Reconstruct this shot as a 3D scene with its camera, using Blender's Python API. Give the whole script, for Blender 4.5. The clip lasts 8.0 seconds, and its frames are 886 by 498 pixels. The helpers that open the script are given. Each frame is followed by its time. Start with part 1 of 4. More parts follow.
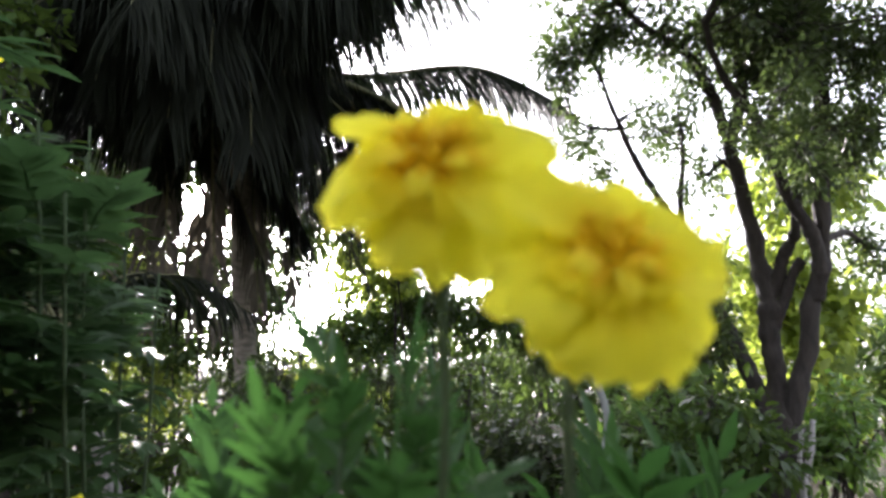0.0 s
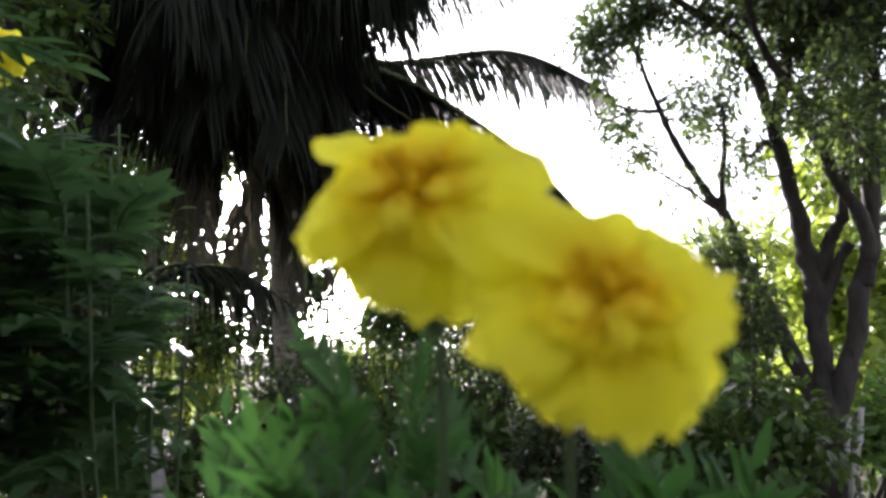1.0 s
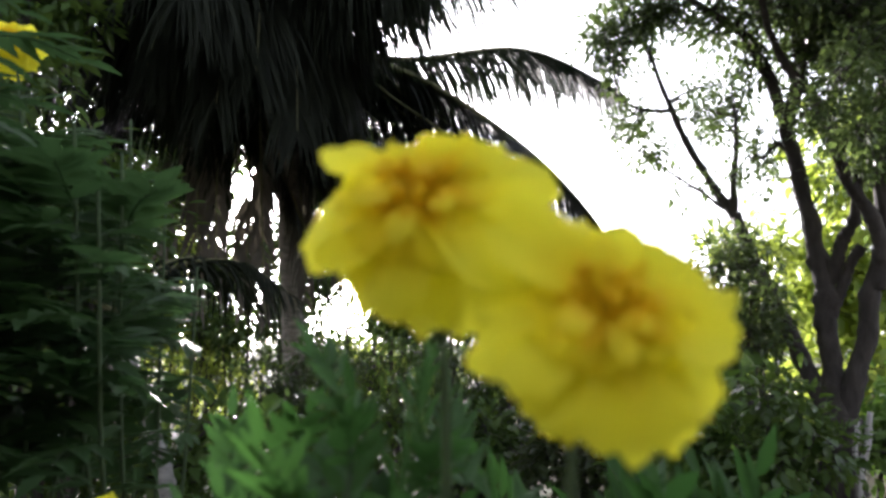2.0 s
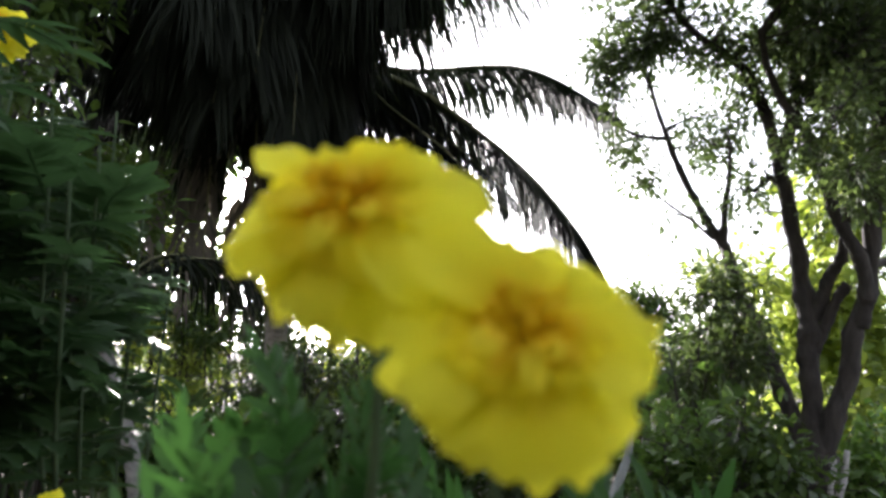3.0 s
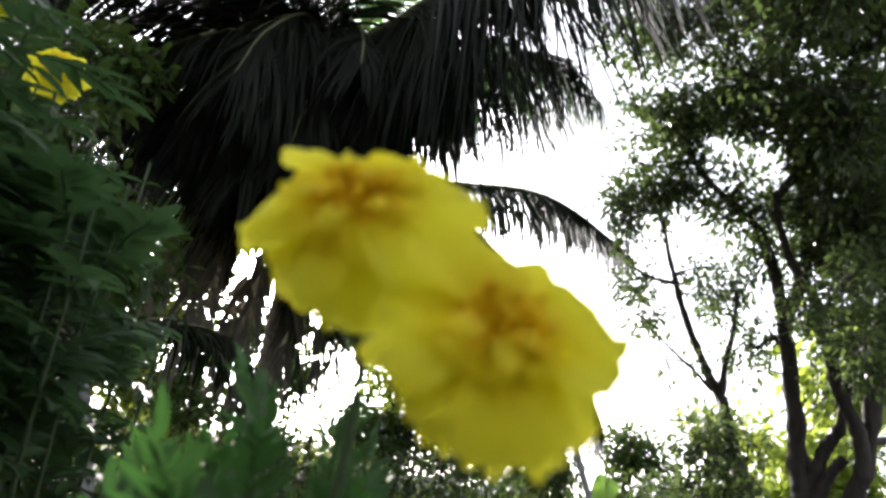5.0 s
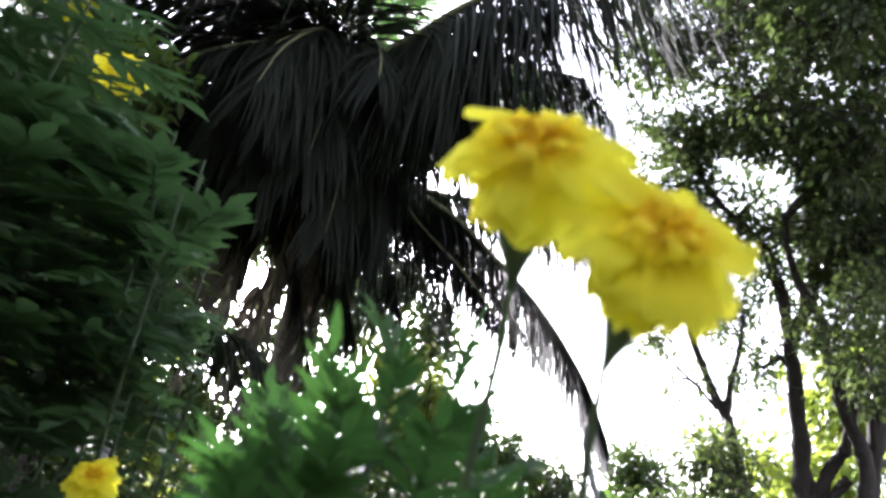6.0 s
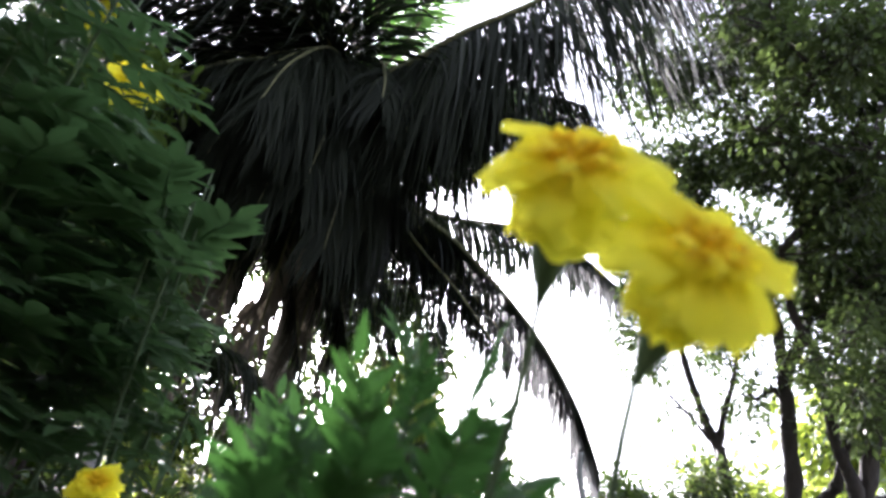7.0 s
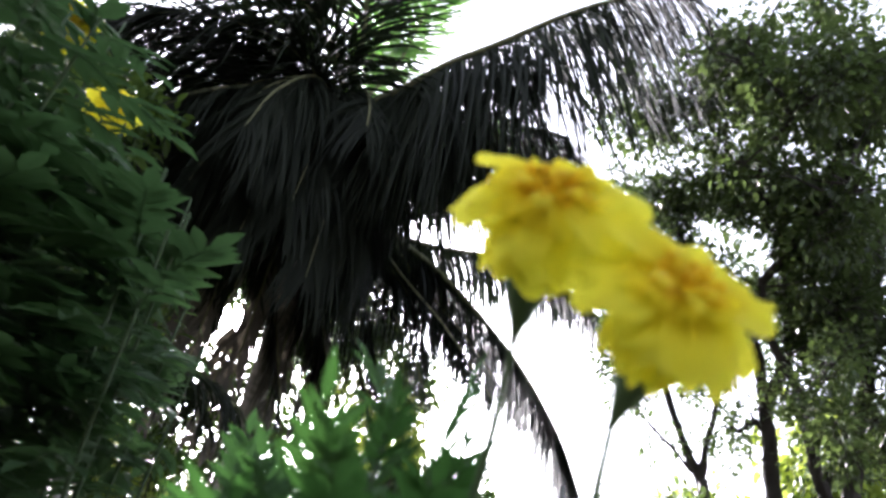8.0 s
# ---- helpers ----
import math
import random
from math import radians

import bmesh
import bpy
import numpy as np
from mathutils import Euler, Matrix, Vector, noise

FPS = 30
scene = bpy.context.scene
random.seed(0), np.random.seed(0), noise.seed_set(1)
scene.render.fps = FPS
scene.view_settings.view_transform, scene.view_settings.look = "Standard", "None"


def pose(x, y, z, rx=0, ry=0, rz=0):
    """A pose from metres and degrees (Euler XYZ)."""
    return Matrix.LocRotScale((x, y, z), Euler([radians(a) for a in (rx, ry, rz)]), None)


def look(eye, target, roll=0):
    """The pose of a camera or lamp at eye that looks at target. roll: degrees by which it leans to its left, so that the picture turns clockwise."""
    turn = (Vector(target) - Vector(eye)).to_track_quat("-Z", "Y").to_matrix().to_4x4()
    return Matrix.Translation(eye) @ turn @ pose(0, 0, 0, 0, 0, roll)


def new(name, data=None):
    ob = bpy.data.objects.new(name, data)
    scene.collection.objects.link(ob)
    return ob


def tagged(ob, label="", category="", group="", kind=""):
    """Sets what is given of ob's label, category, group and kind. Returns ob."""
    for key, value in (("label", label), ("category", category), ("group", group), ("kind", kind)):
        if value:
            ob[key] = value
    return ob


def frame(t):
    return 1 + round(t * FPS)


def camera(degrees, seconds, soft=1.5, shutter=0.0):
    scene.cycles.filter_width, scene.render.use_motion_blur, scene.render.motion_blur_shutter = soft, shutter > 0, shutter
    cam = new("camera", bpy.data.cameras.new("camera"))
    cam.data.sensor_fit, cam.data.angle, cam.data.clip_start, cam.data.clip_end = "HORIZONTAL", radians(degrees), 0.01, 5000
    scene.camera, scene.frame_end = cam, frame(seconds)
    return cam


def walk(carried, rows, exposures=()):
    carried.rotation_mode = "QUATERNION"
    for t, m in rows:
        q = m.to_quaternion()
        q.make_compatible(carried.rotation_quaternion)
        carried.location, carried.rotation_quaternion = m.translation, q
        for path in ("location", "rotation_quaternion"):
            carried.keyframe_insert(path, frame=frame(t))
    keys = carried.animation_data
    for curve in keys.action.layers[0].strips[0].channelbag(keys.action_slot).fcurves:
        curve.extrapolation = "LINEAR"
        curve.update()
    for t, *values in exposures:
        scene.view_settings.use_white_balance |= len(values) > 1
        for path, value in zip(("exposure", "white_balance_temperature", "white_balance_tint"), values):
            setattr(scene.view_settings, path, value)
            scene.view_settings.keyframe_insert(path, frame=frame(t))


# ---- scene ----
cam = camera(63.2, 8.0, soft=2.9)
cam.data.dof.use_dof = True
cam.data.dof.focus_distance = 3.5
cam.data.dof.aperture_fstop = 6.6
PATH = [
    (0.0, pose(-0.0206, -0.0201, 1.3266, 99.04, 1.41, 2.27)),
    (0.5, pose(0.0049, -0.0044, 1.3390, 97.69, 1.87, 5.35)),
    (1.0, pose(-0.0017, -0.0015, 1.3461, 97.91, 1.52, 5.37)),
    (1.2, pose(0.0019, -0.0067, 1.3475, 98.19, 1.34, 5.64)),
    (2.3, pose(-0.0002, 0.0011, 1.3560, 97.22, 0.35, 5.76)),
    (2.5, pose(0.0043, 0.0058, 1.3613, 96.98, 0.03, 5.50)),
    (3.0, pose(0.0222, 0.0063, 1.3521, 98.74, -2.75, 4.82)),
    (3.5, pose(0.0271, 0.0126, 1.3484, 100.13, -5.92, 5.77)),
    (4.0, pose(0.0254, 0.0211, 1.3420, 100.74, -8.85, 6.58)),
    (4.5, pose(0.0403, 0.0100, 1.3323, 103.01, -9.52, 5.63)),
    (4.7, pose(0.0373, 0.0032, 1.3224, 105.58, -10.52, 4.07)),
    (5.8, pose(-0.0120, -0.0486, 1.2570, 109.31, -12.89, 3.09)),
    (6.0, pose(-0.0263, -0.0674, 1.2342, 109.40, -12.78, 2.86)),
    (6.5, pose(-0.0249, -0.0673, 1.2312, 110.25, -13.24, 3.01)),
    (7.0, pose(-0.0445, -0.0692, 1.2233, 111.36, -14.46, 1.78)),
    (7.5, pose(-0.0489, -0.0643, 1.2257, 112.52, -15.00, 1.88)),
    (8.0, pose(-0.0408, -0.0590, 1.2317, 114.01, -14.42, 0.33)),
]
walk(cam, PATH, [(0.0, 2.55, 6050, 19), (1.0, 2.25, 6050, 18), (2.5, 2.2, 6050, 17), (4.5, 1.87, 6200, 14), (6.0, 2.7, 5800, 21), (8.0, 2.52, 5800, 21)])

# ---- light: a low sun ahead, seen through the palm ----
SUN = Vector((-0.3534, 0.9068, 0.2299)).normalized()
SUN_EL = math.asin(SUN.z)
SUN_AZ = math.atan2(SUN.x, SUN.y)
world = bpy.data.worlds.new("sky")
scene.world = world
world.use_nodes = True
wn = world.node_tree
sky = wn.nodes.new("ShaderNodeTexSky")
sky.sky_type = 'NISHITA'
sky.sun_disc = False
sky.sun_elevation = SUN_EL
sky.sun_rotation = SUN_AZ
sky.air_density = 1.0
sky.dust_density = 3.0
sky.ozone_density = 1.0
haze = wn.nodes.new("ShaderNodeHueSaturation")
haze.inputs["Saturation"].default_value = 0.25    # a white, hazy sky
wn.links.new(sky.outputs[0], haze.inputs["Color"])
wn.links.new(haze.outputs[0], wn.nodes["Background"].inputs[0])
wn.nodes["Background"].inputs[1].default_value = 0.15
lamp = new("sunlight", bpy.data.lights.new("sunlight", "SUN"))
lamp.data.energy = 3.0
lamp.data.angle = radians(0.5)
lamp.data.color = (1.0, 0.93, 0.82)
lamp.matrix_world = look(SUN * 50, (0, 0, 0))


# ---- materials ----
def mat_new(name):
    m = bpy.data.materials.new(name)
    m.use_nodes = True
    nt = m.node_tree
    return m, nt, nt.nodes["Principled BSDF"], nt.nodes["Material Output"]


def ramp(nt, fac, stops):
    r = nt.nodes.new("ShaderNodeValToRGB")
    els = r.color_ramp.elements
    while len(els) < len(stops):
        els.new(0.5)
    for e, (p, c) in zip(els, stops):
        e.position, e.color = p, (*c, 1)
    nt.links.new(fac, r.inputs[0])
    return r.outputs[0]


def noise_tex(nt, scale, detail=4.0, coord="Object", rough=0.55):
    tc = nt.nodes.new("ShaderNodeTexCoord")
    n = nt.nodes.new("ShaderNodeTexNoise")
    n.inputs["Scale"].default_value = scale
    n.inputs["Detail"].default_value = detail
    n.inputs["Roughness"].default_value = rough
    nt.links.new(tc.outputs[coord], n.inputs["Vector"])
    return n.outputs["Fac"]


def bump(nt, bsdf, height, strength, distance):
    b = nt.nodes.new("ShaderNodeBump")
    b.inputs["Strength"].default_value = strength
    b.inputs["Distance"].default_value = distance
    nt.links.new(height, b.inputs["Height"])
    nt.links.new(b.outputs[0], bsdf.inputs["Normal"])


def leaf_mat(name, dark, light, through_colour, trans=0.4, rough=0.45, scale=30.0, island=True):
    """A thin leaf: reflecting skin and light let through; hue varies leaf by leaf and by blotches."""
    m, nt, b, out = mat_new(name)
    if island:
        rnd = nt.nodes.new("ShaderNodeNewGeometry").outputs["Random Per Island"]
    else:
        rnd = nt.nodes.new("ShaderNodeObjectInfo").outputs["Random"]
    blotch = noise_tex(nt, scale, 5.0)
    add = nt.nodes.new("ShaderNodeMath")
    add.operation = 'MULTIPLY_ADD'
    nt.links.new(blotch, add.inputs[0])
    add.inputs[1].default_value = 0.6
    mul = nt.nodes.new("ShaderNodeMath")
    mul.operation = 'MULTIPLY'
    nt.links.new(rnd, mul.inputs[0])
    mul.inputs[1].default_value = 0.6
    nt.links.new(mul.outputs[0], add.inputs[2])
    col = ramp(nt, add.outputs[0], [(0.1, dark), (0.75, light), (1.0, [c * 1.15 for c in light])])
    nt.links.new(col, b.inputs["Base Color"])
    b.inputs["Roughness"].default_value = rough
    b.inputs["Specular IOR Level"].default_value = 0.4
    tr = nt.nodes.new("ShaderNodeBsdfTranslucent")
    mixc = nt.nodes.new("ShaderNodeMix")
    mixc.data_type = 'RGBA'
    mixc.inputs[0].default_value = 0.7
    nt.links.new(col, mixc.inputs[6])
    mixc.inputs[7].default_value = (*through_colour, 1)
    nt.links.new(mixc.outputs[2], tr.inputs[0])
    ms = nt.nodes.new("ShaderNodeMixShader")
    ms.inputs[0].default_value = trans
    nt.links.new(b.outputs[0], ms.inputs[1])
    nt.links.new(tr.outputs[0], ms.inputs[2])
    nt.links.new(ms.outputs[0], out.inputs[0])
    bump(nt, b, noise_tex(nt, scale * 6, 3.0), 0.25, 0.002)
    return m


def bark_mat(name, dark, light, scale=9.0, stretch=0.25, strength=0.6):
    m, nt, b, out = mat_new(name)
    tc = nt.nodes.new("ShaderNodeTexCoord")
    mp = nt.nodes.new("ShaderNodeMapping")
    mp.inputs["Scale"].default_value = (1, 1, stretch)
    nt.links.new(tc.outputs["Object"], mp.inputs[0])
    n = nt.nodes.new("ShaderNodeTexNoise")
    n.inputs["Scale"].default_value = scale
    n.inputs["Detail"].default_value = 8.0
    n.inputs["Roughness"].default_value = 0.65
    nt.links.new(mp.outputs[0], n.inputs["Vector"])
    col = ramp(nt, n.outputs["Fac"], [(0.3, dark), (0.62, light), (0.8, [c * 1.5 for c in light])])
    nt.links.new(col, b.inputs["Base Color"])
    b.inputs["Roughness"].default_value = 0.9
    bump(nt, b, n.outputs["Fac"], strength, 0.03)
    return m


# near black: the backlit crown's shade is put into this leaflet colour
M_PALM_SHADED = leaf_mat("shaded_palm_leaflet", (0.0048, 0.0061, 0.0041), (0.0116, 0.0143, 0.0088), (0.0544, 0.0884, 0.0340), 0.12, 0.65, 6.0)
# lit copy of the palm leaflet, with light from behind in its colour
M_PALM_LIT = leaf_mat("lit_palm_leaflet", (0.020, 0.040, 0.010), (0.045, 0.080, 0.020), (0.16, 0.34, 0.06), 0.45, 0.55, 6.0)
M_PALM_SHADED.node_tree.nodes["Principled BSDF"].inputs["Specular IOR Level"].default_value = 0.1    # low specular, matt fronds
M_PALM_DRY = leaf_mat("palm_leaflet_dry", (0.042, 0.039, 0.033), (0.095, 0.086, 0.068), (0.15, 0.13, 0.09), 0.2, 0.7, 6.0)
M_MIDRIB = bark_mat("palm_midrib", (0.06, 0.07, 0.03), (0.13, 0.13, 0.06), 14, 0.3, 0.3)
M_PALM_TRUNK = bark_mat("palm_trunk", (0.10, 0.09, 0.075), (0.26, 0.24, 0.20), 12, 2.5, 0.7)
M_PALE_TRUNK = bark_mat("pale_palm_stem", (0.09, 0.09, 0.083), (0.22, 0.22, 0.20), 16, 2.0, 0.5)
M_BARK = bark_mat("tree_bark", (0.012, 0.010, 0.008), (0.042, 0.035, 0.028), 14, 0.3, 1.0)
M_PALE = bark_mat("pale_wood", (0.20, 0.195, 0.18), (0.36, 0.35, 0.33), 20, 0.2, 0.4)
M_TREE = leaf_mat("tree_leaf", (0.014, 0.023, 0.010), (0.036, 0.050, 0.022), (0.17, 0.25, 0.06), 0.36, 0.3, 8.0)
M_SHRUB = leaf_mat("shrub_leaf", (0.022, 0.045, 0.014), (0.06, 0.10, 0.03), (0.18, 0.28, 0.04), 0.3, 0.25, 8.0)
# sunlight is put into this leaf: paler, with much yellow-green let through
M_LIT = leaf_mat("sunlit_leaf", (0.045, 0.085, 0.018), (0.11, 0.16, 0.035), (0.46, 0.56, 0.07), 0.6, 0.4, 5.0)
M_BROAD = leaf_mat("broad_leaf", (0.04, 0.085, 0.02), (0.085, 0.15, 0.03), (0.20, 0.36, 0.05), 0.45, 0.35, 5.0)
# same marigold leaf in two tones; each plant's light or shade is coloured in
M_MARI = leaf_mat("marigold_leaf", (0.021, 0.044, 0.017), (0.044, 0.085, 0.032), (0.09, 0.19, 0.055), 0.36, 0.5, 60.0, False)
M_MARI_FRONT = leaf_mat("front_marigold_leaf", (0.016, 0.040, 0.011), (0.034, 0.076, 0.020), (0.08, 0.22, 0.04), 0.38, 0.5, 60.0, False)
for m in (M_TREE, M_SHRUB):
    m.node_tree.nodes["Principled BSDF"].inputs["Specular IOR Level"].default_value = 0.22    # low specular, matt leaves
for m in (M_MARI, M_MARI_FRONT):
    m.node_tree.nodes["Principled BSDF"].inputs["Specular IOR Level"].default_value = 0.18    # low specular, matt leaves
M_STEM = bark_mat("marigold_stem", (0.02, 0.042, 0.015), (0.05, 0.085, 0.03), 80, 0.2, 0.2)


def petal_mat(name, base, body, tip):
    m, nt, b, out = mat_new(name)
    tc = nt.nodes.new("ShaderNodeTexCoord")
    ln = nt.nodes.new("ShaderNodeVectorMath")
    ln.operation = 'LENGTH'
    nt.links.new(tc.outputs["Object"], ln.inputs[0])
    streak = noise_tex(nt, 260.0, 3.0)
    oi = nt.nodes.new("ShaderNodeObjectInfo").outputs["Random"]
    mr = nt.nodes.new("ShaderNodeMapRange")
    mr.inputs[1].default_value, mr.inputs[2].default_value = 0.004, 0.036
    nt.links.new(ln.outputs["Value"], mr.inputs[0])
    ad = nt.nodes.new("ShaderNodeMath")
    ad.operation = 'MULTIPLY_ADD'
    nt.links.new(streak, ad.inputs[0])
    ad.inputs[1].default_value = 0.25
    nt.links.new(mr.outputs[0], ad.inputs[2])
    ad2 = nt.nodes.new("ShaderNodeMath")
    ad2.operation = 'MULTIPLY_ADD'
    nt.links.new(oi, ad2.inputs[0])
    ad2.inputs[1].default_value = 0.2
    nt.links.new(ad.outputs[0], ad2.inputs[2])
    col = ramp(nt, ad2.outputs[0], [(0.12, base), (0.5, body), (1.0, tip)])
    nt.links.new(col, b.inputs["Base Color"])
    b.inputs["Roughness"].default_value = 0.6
    b.inputs["Specular IOR Level"].default_value = 0.25
    tr = nt.nodes.new("ShaderNodeBsdfTranslucent")
    nt.links.new(col, tr.inputs[0])
    ms = nt.nodes.new("ShaderNodeMixShader")
    ms.inputs[0].default_value = 0.66
    nt.links.new(b.outputs[0], ms.inputs[1])
    nt.links.new(tr.outputs[0], ms.inputs[2])
    nt.links.new(ms.outputs[0], out.inputs[0])
    bump(nt, b, noise_tex(nt, 420.0, 2.0), 0.3, 0.0006)
    return m


M_PETAL = petal_mat("marigold_petal", (0.84, 0.60, 0.006), (0.90, 0.82, 0.014), (0.92, 0.89, 0.05))
M_PETAL_PALE = petal_mat("pale_marigold_petal", (0.88, 0.72, 0.02), (0.91, 0.83, 0.03), (0.92, 0.87, 0.06))
M_FLORET = petal_mat("marigold_floret", (0.80, 0.56, 0.006), (0.86, 0.66, 0.010), (0.90, 0.74, 0.02))


def ground_mat():
    m, nt, b, out = mat_new("garden_ground")
    big, fine = noise_tex(nt, 0.9, 6.0), noise_tex(nt, 14.0, 8.0)
    ad = nt.nodes.new("ShaderNodeMath")
    ad.operation = 'MULTIPLY_ADD'
    nt.links.new(fine, ad.inputs[0])
    ad.inputs[1].default_value = 0.5
    nt.links.new(big, ad.inputs[2])
    col = ramp(nt, ad.outputs[0], [(0.5, (0.045, 0.032, 0.02)), (0.72, (0.10, 0.078, 0.05)), (0.9, (0.05, 0.075, 0.022))])
    nt.links.new(col, b.inputs["Base Color"])
    b.inputs["Roughness"].default_value = 0.95
    bump(nt, b, fine, 0.8, 0.05)
    return m


M_GROUND = ground_mat()


# ---- builders ----
def mesh_of(name, verts, faces, material, smooth=True):
    me = bpy.data.meshes.new(name)
    me.from_pydata([tuple(v) for v in verts], [], faces)
    me.materials.append(material)
    if smooth:
        me.polygons.foreach_set("use_smooth", [True] * len(me.polygons))
    me.update()
    return me


def thing(name, place, label, category, group="", kind=""):
    ob = new(name)
    ob.empty_display_size = 0.05
    ob.location = place
    return tagged(ob, label, category, group, kind)


def part(name, me, parent, label="", at=None, kind=""):
    """Links a mesh under a thing; its vertices are in the thing's own frame unless a pose is given."""
    ob = new(name, me)
    ob.parent = parent
    if at is not None:
        ob.matrix_basis = at
    if label or kind:
        tagged(ob, label, kind=kind)
    return ob


def spline(points, n):
    """n + 1 points along a smooth curve through the given ones."""
    p = [Vector(q) for q in points]
    p = [p[0] * 2 - p[1]] + p + [p[-1] * 2 - p[-2]]
    out, segs = [], len(p) - 3
    for i in range(n + 1):
        u = i / n * segs
        k = min(int(u), segs - 1)
        f = u - k
        a, b, c, d = p[k:k + 4]
        out.append(0.5 * ((2 * b) + (c - a) * f + (2 * a - 5 * b + 4 * c - d) * f * f + (3 * b - a - 3 * c + d) * f ** 3))
    return out


def tube(verts, faces, pts, r0, r1, sides=8, rough=0.0, rng=None, ring=None):
    """Adds a tapered tube along pts; ring(i, n) may scale its radius."""
    n, base = len(pts), len(verts)
    ref = Vector((0.31, 0.77, 0.55)).normalized()
    for i, p in enumerate(pts):
        t = (pts[min(i + 1, n - 1)] - pts[max(i - 1, 0)]).normalized()
        s = t.cross(ref).normalized()
        u = s.cross(t)
        r = r0 + (r1 - r0) * i / (n - 1)
        if ring:
            r *= ring(i, n)
        for k in range(sides):
            a = 2 * math.pi * k / sides
            q = r * (1 + (rng.uniform(-rough, rough) if rng else 0))
            verts.append(p + (s * math.cos(a) + u * math.sin(a)) * q)
    for i in range(n - 1):
        for k in range(sides):
            a, b = base + i * sides + k, base + i * sides + (k + 1) % sides
            faces.append((a, b, b + sides, a + sides))
    faces.append(tuple(range(base + sides - 1, base - 1, -1)))
    faces.append(tuple(base + (n - 1) * sides + k for k in range(sides)))


def leaf(verts, faces, p, d, up, length, width, fold=0.25, bend=0.15):
    """One folded, bent leaf blade of eight triangles."""
    d = d.normalized()
    s = d.cross(up)
    s = s.normalized() if s.length > 1e-4 else d.orthogonal().normalized()
    u = s.cross(d)
    b = len(verts)
    m1, m2 = p + d * length * 0.35, p + d * length * 0.7 - u * length * bend * 0.5
    w = width / 2
    verts += [p, m1 - s * w + u * w * fold, m1, m1 + s * w + u * w * fold,
              m2 - s * w * 0.75 + u * w * fold, m2, m2 + s * w * 0.75 + u * w * fold, p + d * length - u * length * bend]
    faces += [(b, b + 2, b + 1), (b, b + 3, b + 2), (b + 1, b + 2, b + 5, b + 4), (b + 2, b + 3, b + 6, b + 5),
              (b + 4, b + 5, b + 7), (b + 5, b + 6, b + 7)]


GAPS = [(Vector((-0.036, -0.06, 1.232)), 0.088), (Vector((-0.024, -0.018, 1.327)), 0.05)]


def in_gap(p):
    """Whether p lies in the ragged opening where the sun breaks through."""
    for g, r in GAPS:
        away = p - g
        if (away - SUN * away.dot(SUN)).length < min(r, 0.022 + 0.022 * away.dot(SUN)):
            return True
    return False


def ball(rng):
    while True:
        v = Vector((rng.uniform(-1, 1), rng.uniform(-1, 1), rng.uniform(-1, 1)))
        if v.length < 1:
            return v


def foliage(rng, blobs, length, width, droop=0.35, clump=0.22, per=26, origin=Vector((0, 0, 0))):
    """Leaves in clumps inside ellipsoids (centre, radii, number of clumps); also returns the clumps' centres."""
    verts, faces, hearts = [], [], []
    for c, r, n in blobs:
        for _ in range(n):
            o = ball(rng)
            o = o * (0.55 + 0.45 * rng.random())
            h = Vector(c) + Vector((o.x * r[0], o.y * r[1], o.z * r[2]))
            hearts.append(h)
            size = clump * rng.uniform(0.6, 1.3)
            for _ in range(int(per * rng.uniform(0.6, 1.4))):
                v = ball(rng)
                p = h + v * size
                if in_gap(p + origin):
                    continue
                d = (v.normalized() + Vector((rng.uniform(-.7, .7), rng.uniform(-.7, .7), rng.uniform(-.7, .7) - droop)))
                k = rng.uniform(0.6, 1.25)
                up = Vector((rng.uniform(-.6, .6), rng.uniform(-.6, .6), 1))
                leaf(verts, faces, p, d, up, length * k, width * k * rng.uniform(0.8, 1.15))
    return verts, faces, hearts


def twigs(rng, hearts, limbs, r=0.012, sides=4):
    """Twigs from the nearest limb point out to each clump."""
    verts, faces = [], []
    for h in hearts:
        best = min((q for l in limbs for q in l), key=lambda q: (q - h).length + max(0, q.z - h.z) * 1.5)
        if (best - h).length < 0.05:
            continue
        mid = (best + h) / 2 + ball(rng) * (best - h).length * 0.12
        tube(verts, faces, spline([best, mid, h], 5), r, r * 0.35, sides)
        for _ in range(2):
            e = h + ball(rng) * 0.25
            tube(verts, faces, spline([(mid + h) / 2, (h + e) / 2 + ball(rng) * 0.03, e], 3), r * 0.5, r * 0.2, 3)
    return verts, faces


def shrub(name, label, seed, base, blobs, material, length, width, stems=6, group="", category="shrub", droop=0.3, clump=0.2, per=30, twig=0.008):
    rng = random.Random(seed)
    ob = thing(name, base, label, category, group)
    o = Vector(base)
    verts, faces, hearts = foliage(rng, [(Vector(c) - o, r, n) for c, r, n in blobs], length, width, droop, clump, per, o)
    part("foliage", mesh_of("foliage", verts, faces, material), ob, kind="stuff")
    limbs = []
    for i in range(stems):
        h = hearts[rng.randrange(len(hearts))]
        foot = Vector((rng.uniform(-.12, .12), rng.uniform(-.12, .12), -0.05))
        pts = spline([foot, foot.lerp(h, 0.5) + Vector((rng.uniform(-.1, .1), rng.uniform(-.1, .1), 0.08)), h], 8)
        limbs.append(pts)
        v, f = [], []
        tube(v, f, pts, 0.022, 0.007, 6, 0.1, rng)
        part("stem", mesh_of("stem", v, f, M_BARK), ob)
    v, f = twigs(rng, hearts, limbs, twig)
    part("twig", mesh_of("twig", v, f, M_BARK), ob, kind="stuff")
    return ob


